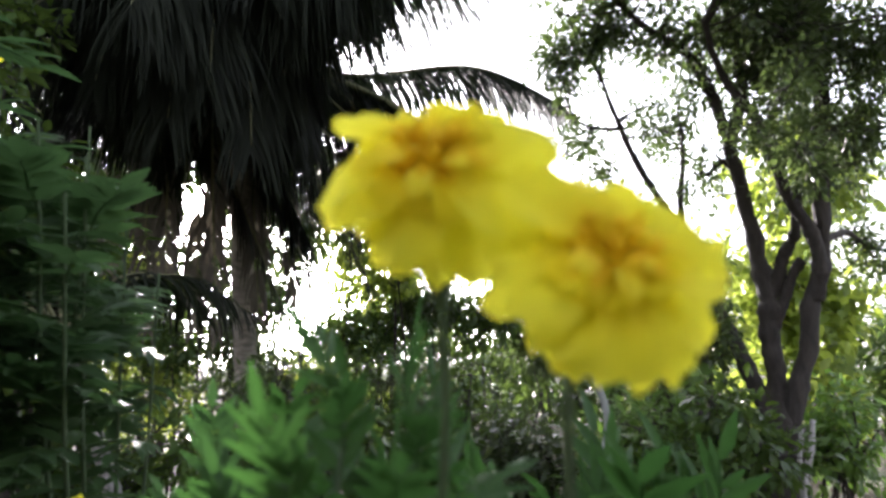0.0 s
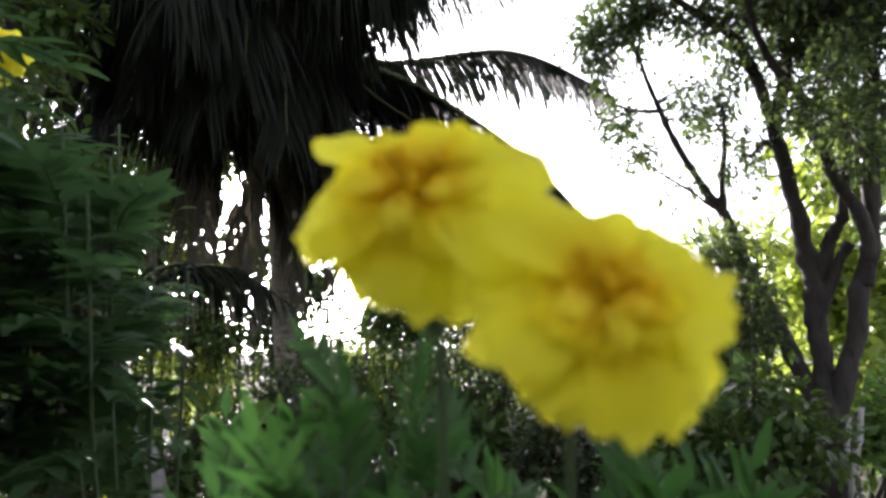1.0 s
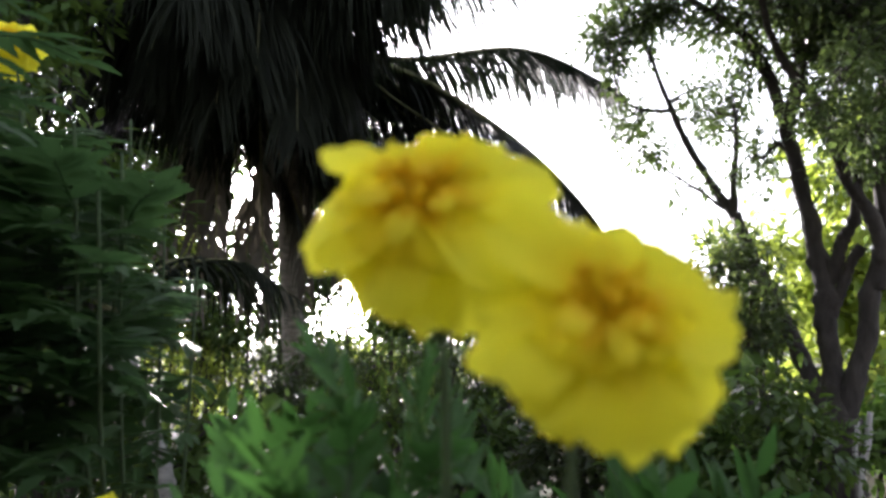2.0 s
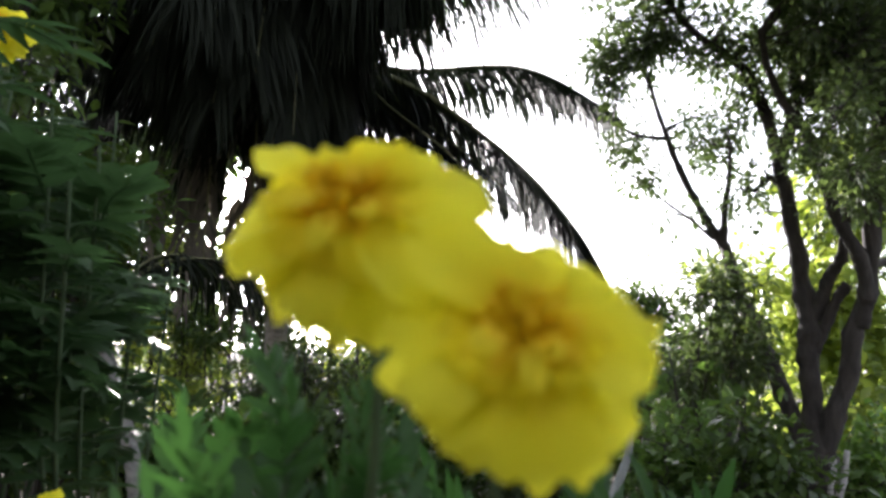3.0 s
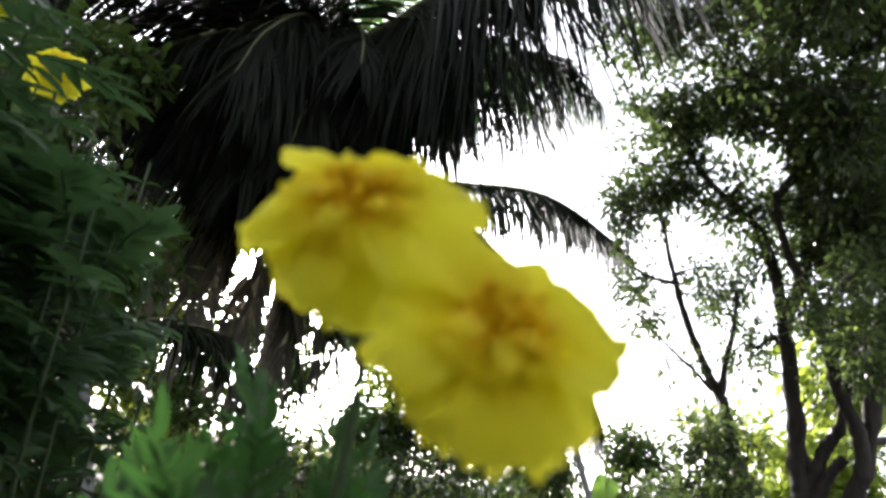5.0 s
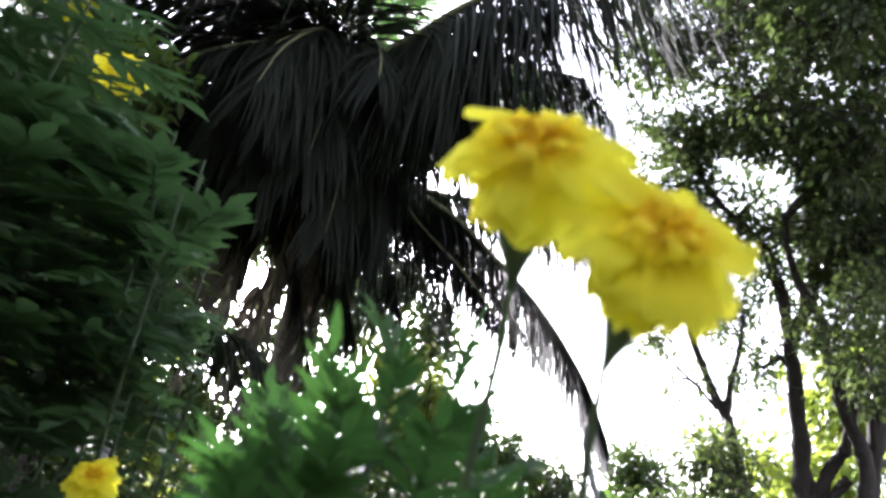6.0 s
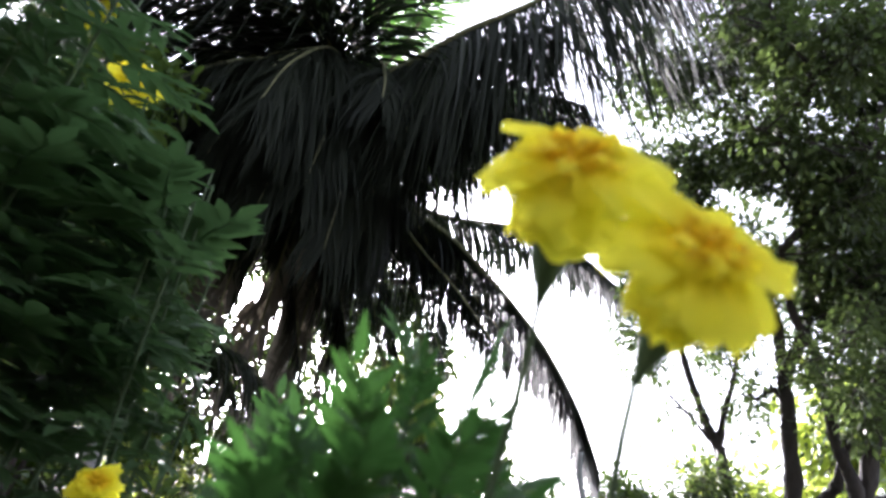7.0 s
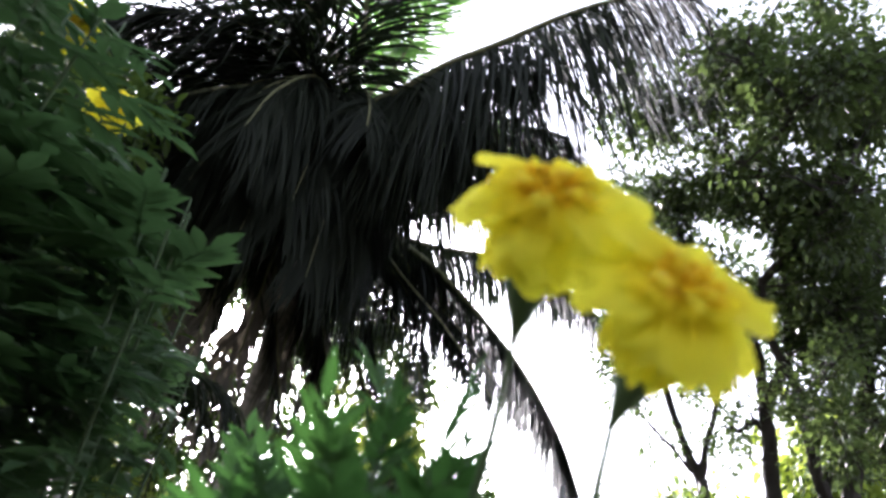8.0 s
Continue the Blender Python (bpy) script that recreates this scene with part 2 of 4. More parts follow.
# ---- ground ----
def ground():
    n, verts, faces = 60, [], []
    for j in range(n + 1):
        for i in range(n + 1):
            u, v = i / n * 2 - 1, j / n * 2 - 1
            x, y = math.copysign(abs(u) ** 4, u) * 2500 + u * 12, math.copysign(abs(v) ** 4, v) * 2500 + v * 12
            near = max(0.0, 1 - math.hypot(x, y) / 60)
            verts.append((x, y, (noise.noise((x * 0.6, y * 0.6, 0)) * 0.06 - 0.02) * near))
    for j in range(n):
        for i in range(n):
            a = j * (n + 1) + i
            faces.append((a, a + 1, a + n + 2, a + n + 1))
    ob = new("ground", mesh_of("ground", verts, faces, M_GROUND))
    tagged(ob, "dark garden soil with patches of low grass", "ground", kind="structure")


ground()


# ---- an added, unseen timber wall behind the camera cuts the front skylight ----
def skylight_blocking_wall():
    m = bark_mat("added_wall_timber", (0.05, 0.042, 0.034), (0.10, 0.085, 0.07), 6, 0.15, 0.4)
    bm = bmesh.new()
    bmesh.ops.create_cube(bm, size=1, matrix=Matrix.Translation((0, -4.0, 2.2)) @ Matrix.Diagonal((26, 0.2, 4.6, 1)))
    me = bpy.data.meshes.new("added_wall_south")
    bm.to_mesh(me)
    bm.free()
    me.materials.append(m)
    tagged(new("added_wall_south", me), "plain dark timber wall added unseen to block skylight", "wall", kind="structure")


skylight_blocking_wall()


# ---- the sun itself, far off ----
def sun_disc():
    m, nt, b, out = mat_new("sun_fire")
    em = nt.nodes.new("ShaderNodeEmission")
    em.inputs[0].default_value, em.inputs[1].default_value = (1.0, 0.97, 0.9, 1), 60.0
    nt.links.new(em.outputs[0], out.inputs[0])
    bm = bmesh.new()
    bmesh.ops.create_icosphere(bm, subdivisions=3, radius=42)
    me = bpy.data.meshes.new("backdrop_sun")
    bm.to_mesh(me)
    bm.free()
    me.materials.append(m)
    ob = new("backdrop_sun", me)
    ob.location = SUN * 2400
    ob.visible_shadow = False
    tagged(ob, "white disc of the low sun in the sky", "sun", kind="structure")


sun_disc()


# ---- coconut palm ----
def frond(rng, pts, n, length, material, droop, parent, label="", rad=0.028, fill=1.0, wide=0.048, spread=0.75, hang=0.0, lean=0.45, single=False):
    """A palm frond: a tapering midrib and two rows of narrow leaflets that bend under their weight; single: those of its middle stretch are parts."""
    rib = spline(pts, 28)
    v, f = [], []
    tube(v, f, rib, rad, rad * 0.2, 6)
    fr = part("frond", mesh_of("midrib", v, f, M_MIDRIB), parent, label)
    v, f = [], []
    fine = spline(pts, n)
    for i in range(int(n * 0.12), n + 1):
        u = i / n
        t = (fine[min(i + 1, n)] - fine[max(i - 1, 0)]).normalized()
        side = t.cross(Vector((0, 0, 1)))
        side = side.normalized() if side.length > 0.05 else Vector((1, 0, 0))
        top = side.cross(t)
        size = length * (0.45 + 0.9 * math.sin(math.pi * min(1, 0.12 + u * 0.85))) / 1.3
        for sg in (-1, 1):
            if rng.random() > fill:
                continue
            d = (side * sg * spread + t * (lean + 0.5 * u) + top * rng.uniform(-0.05, 0.25)
                 + Vector((rng.uniform(-.27, .27), rng.uniform(-.27, .27), rng.uniform(-.2, .2) - hang * rng.uniform(0.7, 1.2)))).normalized()
            p, L, w = fine[i], size * rng.uniform(0.6, 1.2), wide * rng.uniform(0.65, 1.15)
            s = d.cross(top).normalized()
            b, segs = len(v), 4
            dr = droop * rng.uniform(0.7, 1.3)
            strip, clear = [], True
            for k in range(segs + 1):
                q = k / segs
                ww = w * 0.5 * (0.55 + 1.0 * q if q < 0.35 else (1 - q) * 1.38 + 0.03)
                strip += [p - s * ww, p + Vector((0, 0, -ww * 0.5)), p + s * ww]
                d = (d + Vector((0, 0, -1)) * dr * (0.35 + q)).normalized()
                clear = clear and not any(in_gap(parent.location + p + d * L / segs * e / 3) for e in range(3))
                p = p + d * L / segs
            if not clear:
                continue    # the ragged opening between the fronds where the sun breaks through
            bands = [(k * 3 + e, k * 3 + e + 1, k * 3 + e + 4, k * 3 + e + 3) for k in range(segs) for e in (0, 1)]
            if single and 0.40 < u < 0.86:
                part("leaflet", mesh_of("leaflet", strip, bands, material), fr)
                continue
            v += strip
            f += [tuple(b + q for q in band) for band in bands]
    part("leaflet", mesh_of("leaflet", v, f, material), fr, kind="stuff")
    return fr


def coconut_palm():
    rng = random.Random(11)
    base = Vector((-2.2, 7.1, 0))
    ob = thing("coconut_palm", base, "coconut palm with dark drooping fronds against the sun", "palm tree")
    C = Vector((-1.95, 5.6, 4.73)) - base
    v, f = [], []
    pts = spline([(0, 0, -0.1), (-0.02, -0.05, 1.0), (0.02, -0.35, 2.1), C + Vector((0.0, 0.2, -1.0)), C], 60)
    tube(v, f, pts, 0.12, 0.09, 14, 0.02, rng, lambda i, n: 1.5 - i / 6 * 0.5 if i < 6 else 1 + 0.05 * (i % 3 == 0))
    part("trunk", mesh_of("trunk", v, f, M_PALM_TRUNK), ob, "ringed grey palm trunk")
    L = lambda *p: [C] + [Vector(q) - base for q in p]
    # rib points, leaflets a side, leaflet length, droop, hang, rib radius, leaflet width, spread, lean, share of leaflets kept
    arching = [
        (L((-1.44, 5.2, 4.86), (-1.02, 4.9, 5.04), (-0.61, 4.6, 5.11), (-0.13, 4.3, 5.26), (0.3, 4.1, 5.36), (0.79, 3.9, 5.27)), 320, 1.8, 0.2, 1.6, 0.045, 0.036, 0.35, 0.5, 1.0),
        (L((-1.5, 5.25, 4.9), (-1.05, 5.0, 5.0), (-0.6, 4.75, 5.0), (-0.2, 4.5, 4.95)), 220, 1.5, 0.3, 1.6, 0.03, 0.036, 0.5, 0.4, 0.9),
        (L((-1.33, 6.6, 4.17), (0.1, 7.1, 4.36), (1.12, 7.45, 4.0)), 400, 0.75, 0.6, 0.9, 0.036, 0.045, 0.5, 0.6, 1.0),
        (L((-1.44, 6.47, 4.18), (-0.77, 6.62, 3.84), (0.08, 6.76, 3.24), (0.65, 6.78, 2.62), (0.97, 6.81, 2.10)), 480, 0.85, 0.8, 0.9, 0.05, 0.075, 0.5, 0.5, 1.0),
    ]
    side = [
        (L((-2.63, 5.4, 4.06), (-3.04, 5.2, 3.89), (-3.44, 5.1, 3.63), (-3.67, 5.0, 3.28)), 170, 1.0, 0.35, 0.5, 0.032, 0.04, 0.7, 0.5, 0.9),
        (L((-2.61, 5.6, 3.86), (-3.1, 5.6, 3.68), (-3.59, 5.6, 3.35)), 150, 0.95, 0.35, 0.6, 0.032, 0.04, 0.7, 0.5, 0.9),
        (L((-2.36, 5.3, 4.34), (-2.72, 5.0, 4.24), (-3.14, 4.8, 4.07), (-3.46, 4.6, 3.76)), 170, 1.1, 0.35, 0.5, 0.032, 0.04, 0.7, 0.5, 0.9),
        (L((-2.22, 5.3, 4.31), (-2.42, 5.0, 3.8), (-2.61, 4.8, 3.37)), 170, 1.35, 0.25, 0.0, 0.034, 0.036, 0.9, 0.5, 0.95),
        (L((-2.36, 5.5, 4.6), (-2.65, 5.2, 4.13), (-2.96, 4.9, 3.65), (-3.14, 4.7, 3.17)), 170, 1.35, 0.3, 0.1, 0.034, 0.036, 0.9, 0.5, 0.95),
        (L((-2.15, 5.1, 4.83), (-2.48, 4.7, 4.84), (-2.93, 4.2, 4.51), (-3.3, 3.9, 4.03)), 180, 1.35, 0.3, 0.25, 0.034, 0.040, 0.8, 0.5, 0.95),
        (L((-2.01, 5.1, 5.05), (-2.33, 4.7, 5.26), (-2.71, 4.3, 5.33), (-3.17, 4.0, 5.26)), 180, 1.35, 0.3, 0.3, 0.034, 0.040, 0.8, 0.5, 0.95),
        (L((-2.39, 5.4, 4.74), (-2.9, 5.1, 4.57), (-3.44, 4.8, 4.26), (-3.81, 4.6, 3.78)), 180, 1.3, 0.3, 0.25, 0.034, 0.040, 0.8, 0.5, 0.95),
        (L((-1.82, 5.0, 5.15), (-1.8, 4.5, 5.45), (-1.88, 4.1, 5.7), (-2.08, 3.8, 5.85)), 160, 1.3, 0.3, 0.2, 0.034, 0.034, 0.8, 0.5, 0.8),
        (L((-2.15, 5.2, 4.78), (-2.8, 4.9, 4.75), (-3.38, 4.6, 4.53), (-3.8, 4.3, 3.99)), 180, 1.35, 0.3, 0.3, 0.034, 0.040, 0.8, 0.5, 0.95),
        (L((-2.1, 5.2, 4.6), (-2.35, 4.75, 4.35), (-2.6, 4.35, 3.95), (-2.8, 4.1, 3.5)), 150, 1.3, 0.3, 0.3, 0.03, 0.034, 0.8, 0.5, 0.85),
    ]
    hanging = [
        (L((-1.26, 5.4, 4.56), (-0.72, 5.2, 4.68), (-0.25, 5.1, 4.73), (0.14, 5.0, 4.65)), 200, 1.35, 0.3, 1.3, 0.03, 0.036, 0.45, 0.5, 0.95),
        (L((-1.4, 5.6, 4.44), (-0.99, 5.6, 4.51), (-0.66, 5.6, 4.44)), 160, 0.9, 0.4, 1.0),
        (L((-1.87, 5.4, 4.31), (-1.67, 5.3, 3.89), (-1.46, 5.3, 3.56)), 130, 0.85, 0.4, 0.8),
        (L((-1.63, 5.4, 4.56), (-1.29, 5.3, 4.16), (-1.04, 5.3, 3.78)), 140, 0.9, 0.4, 0.8),
        (L((-2.11, 5.4, 4.25), (-2.04, 5.3, 3.8), (-1.9, 5.3, 3.39)), 130, 0.85, 0.4, 0.8),
        (L((-2.36, 5.3, 4.12), (-2.34, 5.1, 3.66), (-2.21, 5.0, 3.27)), 130, 0.85, 0.4, 0.7),
        (L((-1.78, 5.7, 4.59), (-1.49, 5.7, 4.17), (-1.28, 5.8, 3.8)), 140, 0.85, 0.4, 0.8),
        (L((-2.14, 5.8, 4.44), (-1.93, 5.8, 3.99), (-1.74, 5.8, 3.57)), 140, 0.85, 0.4, 0.8),
        (L((-2.48, 5.6, 4.1), (-2.63, 5.4, 3.65), (-2.58, 5.3, 3.22)), 130, 0.9, 0.4, 0.7),
        (L((-1.39, 5.3, 4.67), (-1.01, 5.2, 4.4), (-0.85, 5.2, 4.2)), 120, 0.85, 0.4, 0.8),
        (L((-1.55, 5.6, 4.97), (-1.16, 5.6, 4.94), (-0.84, 5.6, 4.79)), 120, 0.85, 0.5, 0.9),
        (L((-2.2, 5.9, 4.5), (-2.35, 6.1, 4.0), (-2.4, 6.2, 3.4)), 120, 0.85, 0.4, 0.7),
        (L((-1.75, 5.2, 4.6), (-1.6, 5.0, 4.3), (-1.45, 4.9, 3.95)), 130, 0.85, 0.4, 0.8),
        (L((-2.0, 5.15, 4.5), (-2.1, 4.9, 4.1), (-2.1, 4.8, 3.7)), 130, 0.85, 0.4, 0.8),
        (L((-1.48, 6.3, 3.93), (-1.01, 6.4, 3.48), (-0.64, 6.5, 2.92)), 180, 0.8, 0.5, 0.8),
        (L((-1.4, 6.4, 4.05), (-0.8, 6.6, 3.53), (-0.3, 6.7, 2.98)), 180, 0.75, 0.6, 0.9),
        (L((-1.61, 6.2, 3.67), (-1.29, 6.3, 3.14), (-1.03, 6.4, 2.58)), 170, 0.8, 0.5, 0.8),
        (L((-1.83, 6.0, 3.4), (-1.62, 6.1, 2.88), (-1.41, 6.2, 2.38)), 170, 0.7, 0.5, 0.8),
        (L((-1.35, 6.3, 3.86), (-0.59, 6.4, 3.26), (0.02, 6.5, 2.70)), 200, 0.6, 0.6, 0.9, 0.026, 0.034, 0.6, 0.45, 0.75),
        (L((-1.6, 6.3, 3.8), (-0.98, 6.35, 3.14), (-0.45, 6.4, 2.4)), 200, 0.65, 0.6, 0.8, 0.026, 0.034, 0.6, 0.45, 0.75),
        (L((-1.79, 6.2, 3.62), (-1.32, 6.3, 2.87), (-0.93, 6.35, 2.1)), 200, 0.65, 0.6, 0.8, 0.026, 0.034, 0.6, 0.45, 0.75),
        (L((-2.0, 6.1, 3.52), (-1.69, 6.2, 2.75), (-1.3, 6.25, 1.85)), 200, 0.6, 0.6, 0.7, 0.026, 0.034, 0.6, 0.45, 0.7),
        (L((-2.22, 6.1, 3.37), (-1.96, 6.2, 2.6), (-1.6, 6.25, 1.7)), 200, 0.6, 0.6, 0.7, 0.026, 0.034, 0.6, 0.45, 0.7),
        (L((-1.2, 6.5, 3.9), (-0.4, 6.6, 3.28), (0.2, 6.7, 2.75)), 200, 0.55, 0.7, 0.9, 0.026, 0.034, 0.6, 0.45, 0.75),
    ]
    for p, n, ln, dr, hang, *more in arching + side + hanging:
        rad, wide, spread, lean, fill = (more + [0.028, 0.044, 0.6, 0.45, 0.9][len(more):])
        frond(rng, p, n, ln, M_PALM_SHADED, dr, ob, "", rad, fill, wide, spread, hang, lean, rad == 0.045)
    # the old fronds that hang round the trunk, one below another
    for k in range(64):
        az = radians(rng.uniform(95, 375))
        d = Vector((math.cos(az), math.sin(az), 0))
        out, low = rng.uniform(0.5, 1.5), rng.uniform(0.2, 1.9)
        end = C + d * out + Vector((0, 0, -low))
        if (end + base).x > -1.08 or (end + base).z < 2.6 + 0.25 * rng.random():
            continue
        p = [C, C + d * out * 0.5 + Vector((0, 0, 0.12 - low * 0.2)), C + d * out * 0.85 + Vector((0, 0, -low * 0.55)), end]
        frond(rng, p, 120, rng.uniform(0.75, 1.1), M_PALM_SHADED, 0.35, ob, "", 0.026, 0.85, 0.042, 0.6, rng.uniform(0.3, 0.9), 0.5)
    # greener fronds; skylight falling through them is put into the leaflet colour
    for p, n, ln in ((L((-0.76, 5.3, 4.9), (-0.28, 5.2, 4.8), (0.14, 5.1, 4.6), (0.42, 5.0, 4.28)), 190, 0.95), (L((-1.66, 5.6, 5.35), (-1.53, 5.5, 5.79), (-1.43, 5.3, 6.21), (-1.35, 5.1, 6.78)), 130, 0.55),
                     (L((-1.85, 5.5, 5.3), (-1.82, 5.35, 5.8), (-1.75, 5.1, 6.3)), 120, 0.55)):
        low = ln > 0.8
        frond(rng, p, n, ln, M_PALM_LIT, 0.3 if low else 0.12, ob, "green frond coloured as if lit through" if low else "upright green frond coloured as if lit through",
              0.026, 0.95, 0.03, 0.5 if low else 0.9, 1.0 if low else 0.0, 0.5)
    dry = [
        (L((-2.5, 5.85, 3.9), (-2.6, 5.94, 3.0), (-2.62, 6.03, 1.9)), 90, 0.5, 1.0),
        (L((-2.2, 5.9, 3.8), (-2.26, 6.12, 2.7), (-2.26, 6.3, 1.6)), 90, 0.5, 1.0),
        (L((-1.95, 6.0, 3.8), (-1.95, 6.3, 2.7), (-1.95, 6.5, 1.8)), 90, 0.5, 1.0),
        (L((-2.6, 5.8, 3.9), (-2.95, 5.76, 2.9), (-3.0, 5.84, 2.0)), 90, 0.55, 1.0),
        (L((-2.9, 5.7, 4.0), (-3.4, 5.6, 3.1), (-3.5, 5.6, 2.1)), 90, 0.6, 1.0),
        (L((-2.35, 6.0, 3.9), (-2.45, 6.3, 2.9), (-2.5, 6.4, 1.7)), 90, 0.5, 1.0),
        (L((-2.75, 5.9, 3.9), (-2.85, 6.1, 2.8), (-2.85, 6.2, 1.7)), 90, 0.5, 1.0),
        (L((-1.8, 6.0, 3.9), (-1.65, 6.2, 2.9), (-1.6, 6.3, 1.9)), 90, 0.5, 1.0),
    ]
    for p, n, ln, dr in dry:
        frond(rng, p, n, ln, M_PALM_DRY, dr, ob, "withered brown hanging frond", 0.022, 0.75)
    for i in range(5):
        bm = bmesh.new()
        bmesh.ops.create_icosphere(bm, subdivisions=2, radius=0.11)
        for q in bm.verts:
            q.co.z *= 1.25
            q.co *= 1 + 0.05 * math.sin(3 * math.atan2(q.co.y, q.co.x))
        me = bpy.data.meshes.new("coconut")
        bm.to_mesh(me)
        bm.free()
        me.materials.append(M_PALM_SHADED)
        a = i * 1.26
        part("coconut", me, ob, "green unripe coconut", Matrix.Translation(C + Vector((0.2 * math.cos(a), 0.2 * math.sin(a), -0.2))))


coconut_palm()


# ---- slender palm in the shade ----
def slender_palm():
    rng = random.Random(14)
    base = Vector((-1.62, 3.55, 0))
    ob = thing("slender_palm", base, "slender palm with a pale ringed stem in shade", "palm tree")
    v, f = [], []
    pts = spline([(0, 0, -0.05), (-0.13, -0.02, 0.66), (-0.20, -0.02, 0.89), (-0.33, -0.06, 1.27), (-0.40, -0.1, 1.52)], 60)
    tube(v, f, pts, 0.045, 0.03, 12, 0.02, rng, lambda i, n: 1 + 0.14 * (i % 4 == 0))
    part("trunk", mesh_of("trunk", v, f, M_PALE_TRUNK), ob, "pale grey ringed stem")
    C = pts[-1]
    for a, rise, ln in ((0.3, 0.5, 0.8), (1.2, 0.6, 0.9), (2.2, 0.6, 1.0), (3.1, 0.5, 1.1), (4.2, 0.6, 0.9), (2.7, 0.9, 1.2)):
        d = Vector((math.cos(a), math.sin(a), 0))
        frond(rng, [C, C + d * ln * 0.35 + Vector((0, 0, rise * 0.5)), C + d * ln * 0.75 + Vector((0, 0, rise * 0.55)), C + d * ln * 1.1 + Vector((0, 0, rise * 0.2))],
              70, 0.45, M_PALM_SHADED, 0.7, ob, "", 0.012, 0.7, 0.03)


slender_palm()


# ---- the tree with several trunks ----
def limb(rng, parent, pts, r0, r1, name="limb", material=M_BARK, sides=10):
    s = spline(pts, 14 * (len(pts) - 1))
    o = rng.uniform(0, 90)
    for i in range(1, len(s) - 1):    # crooked growth
        q, e = s[i] * 2.6, min(1.0, i / 8, (len(s) - 1 - i) / 6)
        s[i] = s[i] + Vector((noise.noise(q + Vector((o, 0, 0))), noise.noise(q + Vector((0, o, 9))), 0.3 * noise.noise(q + Vector((3, 7, o))))) * e * (0.03 + r0 * 0.22)
    v, f = [], []
    knots = [rng.random() ** 6 for _ in s]
    tube(v, f, s, r0, r1, sides, 0.10, rng, lambda i, n: 1 + 0.16 * noise.noise((i * 0.35, o, 0)) + 0.35 * knots[i])
    part(name, mesh_of(name, v, f, material), parent)
    return s


def forked_tree():
    rng = random.Random(5)
    base = Vector((2.42, 5.95, 0))
    ob = thing("forked_tree", base, "dark-barked tree with several trunks and a dense leafy crown", "tree")
    R = lambda *p: [Vector(q) - base for q in p]
    limbs = []
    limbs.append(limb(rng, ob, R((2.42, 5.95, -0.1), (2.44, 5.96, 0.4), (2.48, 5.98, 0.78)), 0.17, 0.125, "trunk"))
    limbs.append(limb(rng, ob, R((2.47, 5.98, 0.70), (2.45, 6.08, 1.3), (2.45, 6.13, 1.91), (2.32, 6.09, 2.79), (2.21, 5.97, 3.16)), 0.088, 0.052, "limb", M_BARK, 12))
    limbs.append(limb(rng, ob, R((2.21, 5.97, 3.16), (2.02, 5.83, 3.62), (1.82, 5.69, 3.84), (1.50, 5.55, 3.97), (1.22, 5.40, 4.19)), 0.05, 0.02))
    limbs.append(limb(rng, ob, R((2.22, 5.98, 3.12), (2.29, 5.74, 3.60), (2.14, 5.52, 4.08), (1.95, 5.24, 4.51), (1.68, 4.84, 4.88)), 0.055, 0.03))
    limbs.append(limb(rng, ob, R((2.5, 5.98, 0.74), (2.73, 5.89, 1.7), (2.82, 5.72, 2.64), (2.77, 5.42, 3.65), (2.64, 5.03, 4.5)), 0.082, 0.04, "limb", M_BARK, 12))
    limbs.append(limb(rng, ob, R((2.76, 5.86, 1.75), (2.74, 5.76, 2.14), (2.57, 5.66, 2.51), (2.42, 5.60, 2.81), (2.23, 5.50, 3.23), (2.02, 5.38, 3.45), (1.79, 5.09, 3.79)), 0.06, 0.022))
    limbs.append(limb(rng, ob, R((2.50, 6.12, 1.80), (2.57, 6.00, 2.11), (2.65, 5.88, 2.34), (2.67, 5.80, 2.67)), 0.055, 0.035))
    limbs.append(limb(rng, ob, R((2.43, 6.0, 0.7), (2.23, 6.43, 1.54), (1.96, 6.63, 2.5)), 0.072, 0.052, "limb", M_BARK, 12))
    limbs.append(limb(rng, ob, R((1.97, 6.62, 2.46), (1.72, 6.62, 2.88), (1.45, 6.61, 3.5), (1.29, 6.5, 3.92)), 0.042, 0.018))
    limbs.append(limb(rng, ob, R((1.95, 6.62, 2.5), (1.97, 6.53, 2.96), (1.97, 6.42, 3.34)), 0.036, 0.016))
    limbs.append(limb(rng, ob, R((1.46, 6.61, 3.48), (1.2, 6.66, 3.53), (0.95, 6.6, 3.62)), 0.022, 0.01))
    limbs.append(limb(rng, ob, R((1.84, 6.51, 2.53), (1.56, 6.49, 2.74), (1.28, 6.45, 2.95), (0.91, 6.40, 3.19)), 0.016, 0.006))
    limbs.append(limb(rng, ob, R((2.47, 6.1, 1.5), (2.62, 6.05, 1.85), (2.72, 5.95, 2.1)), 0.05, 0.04))
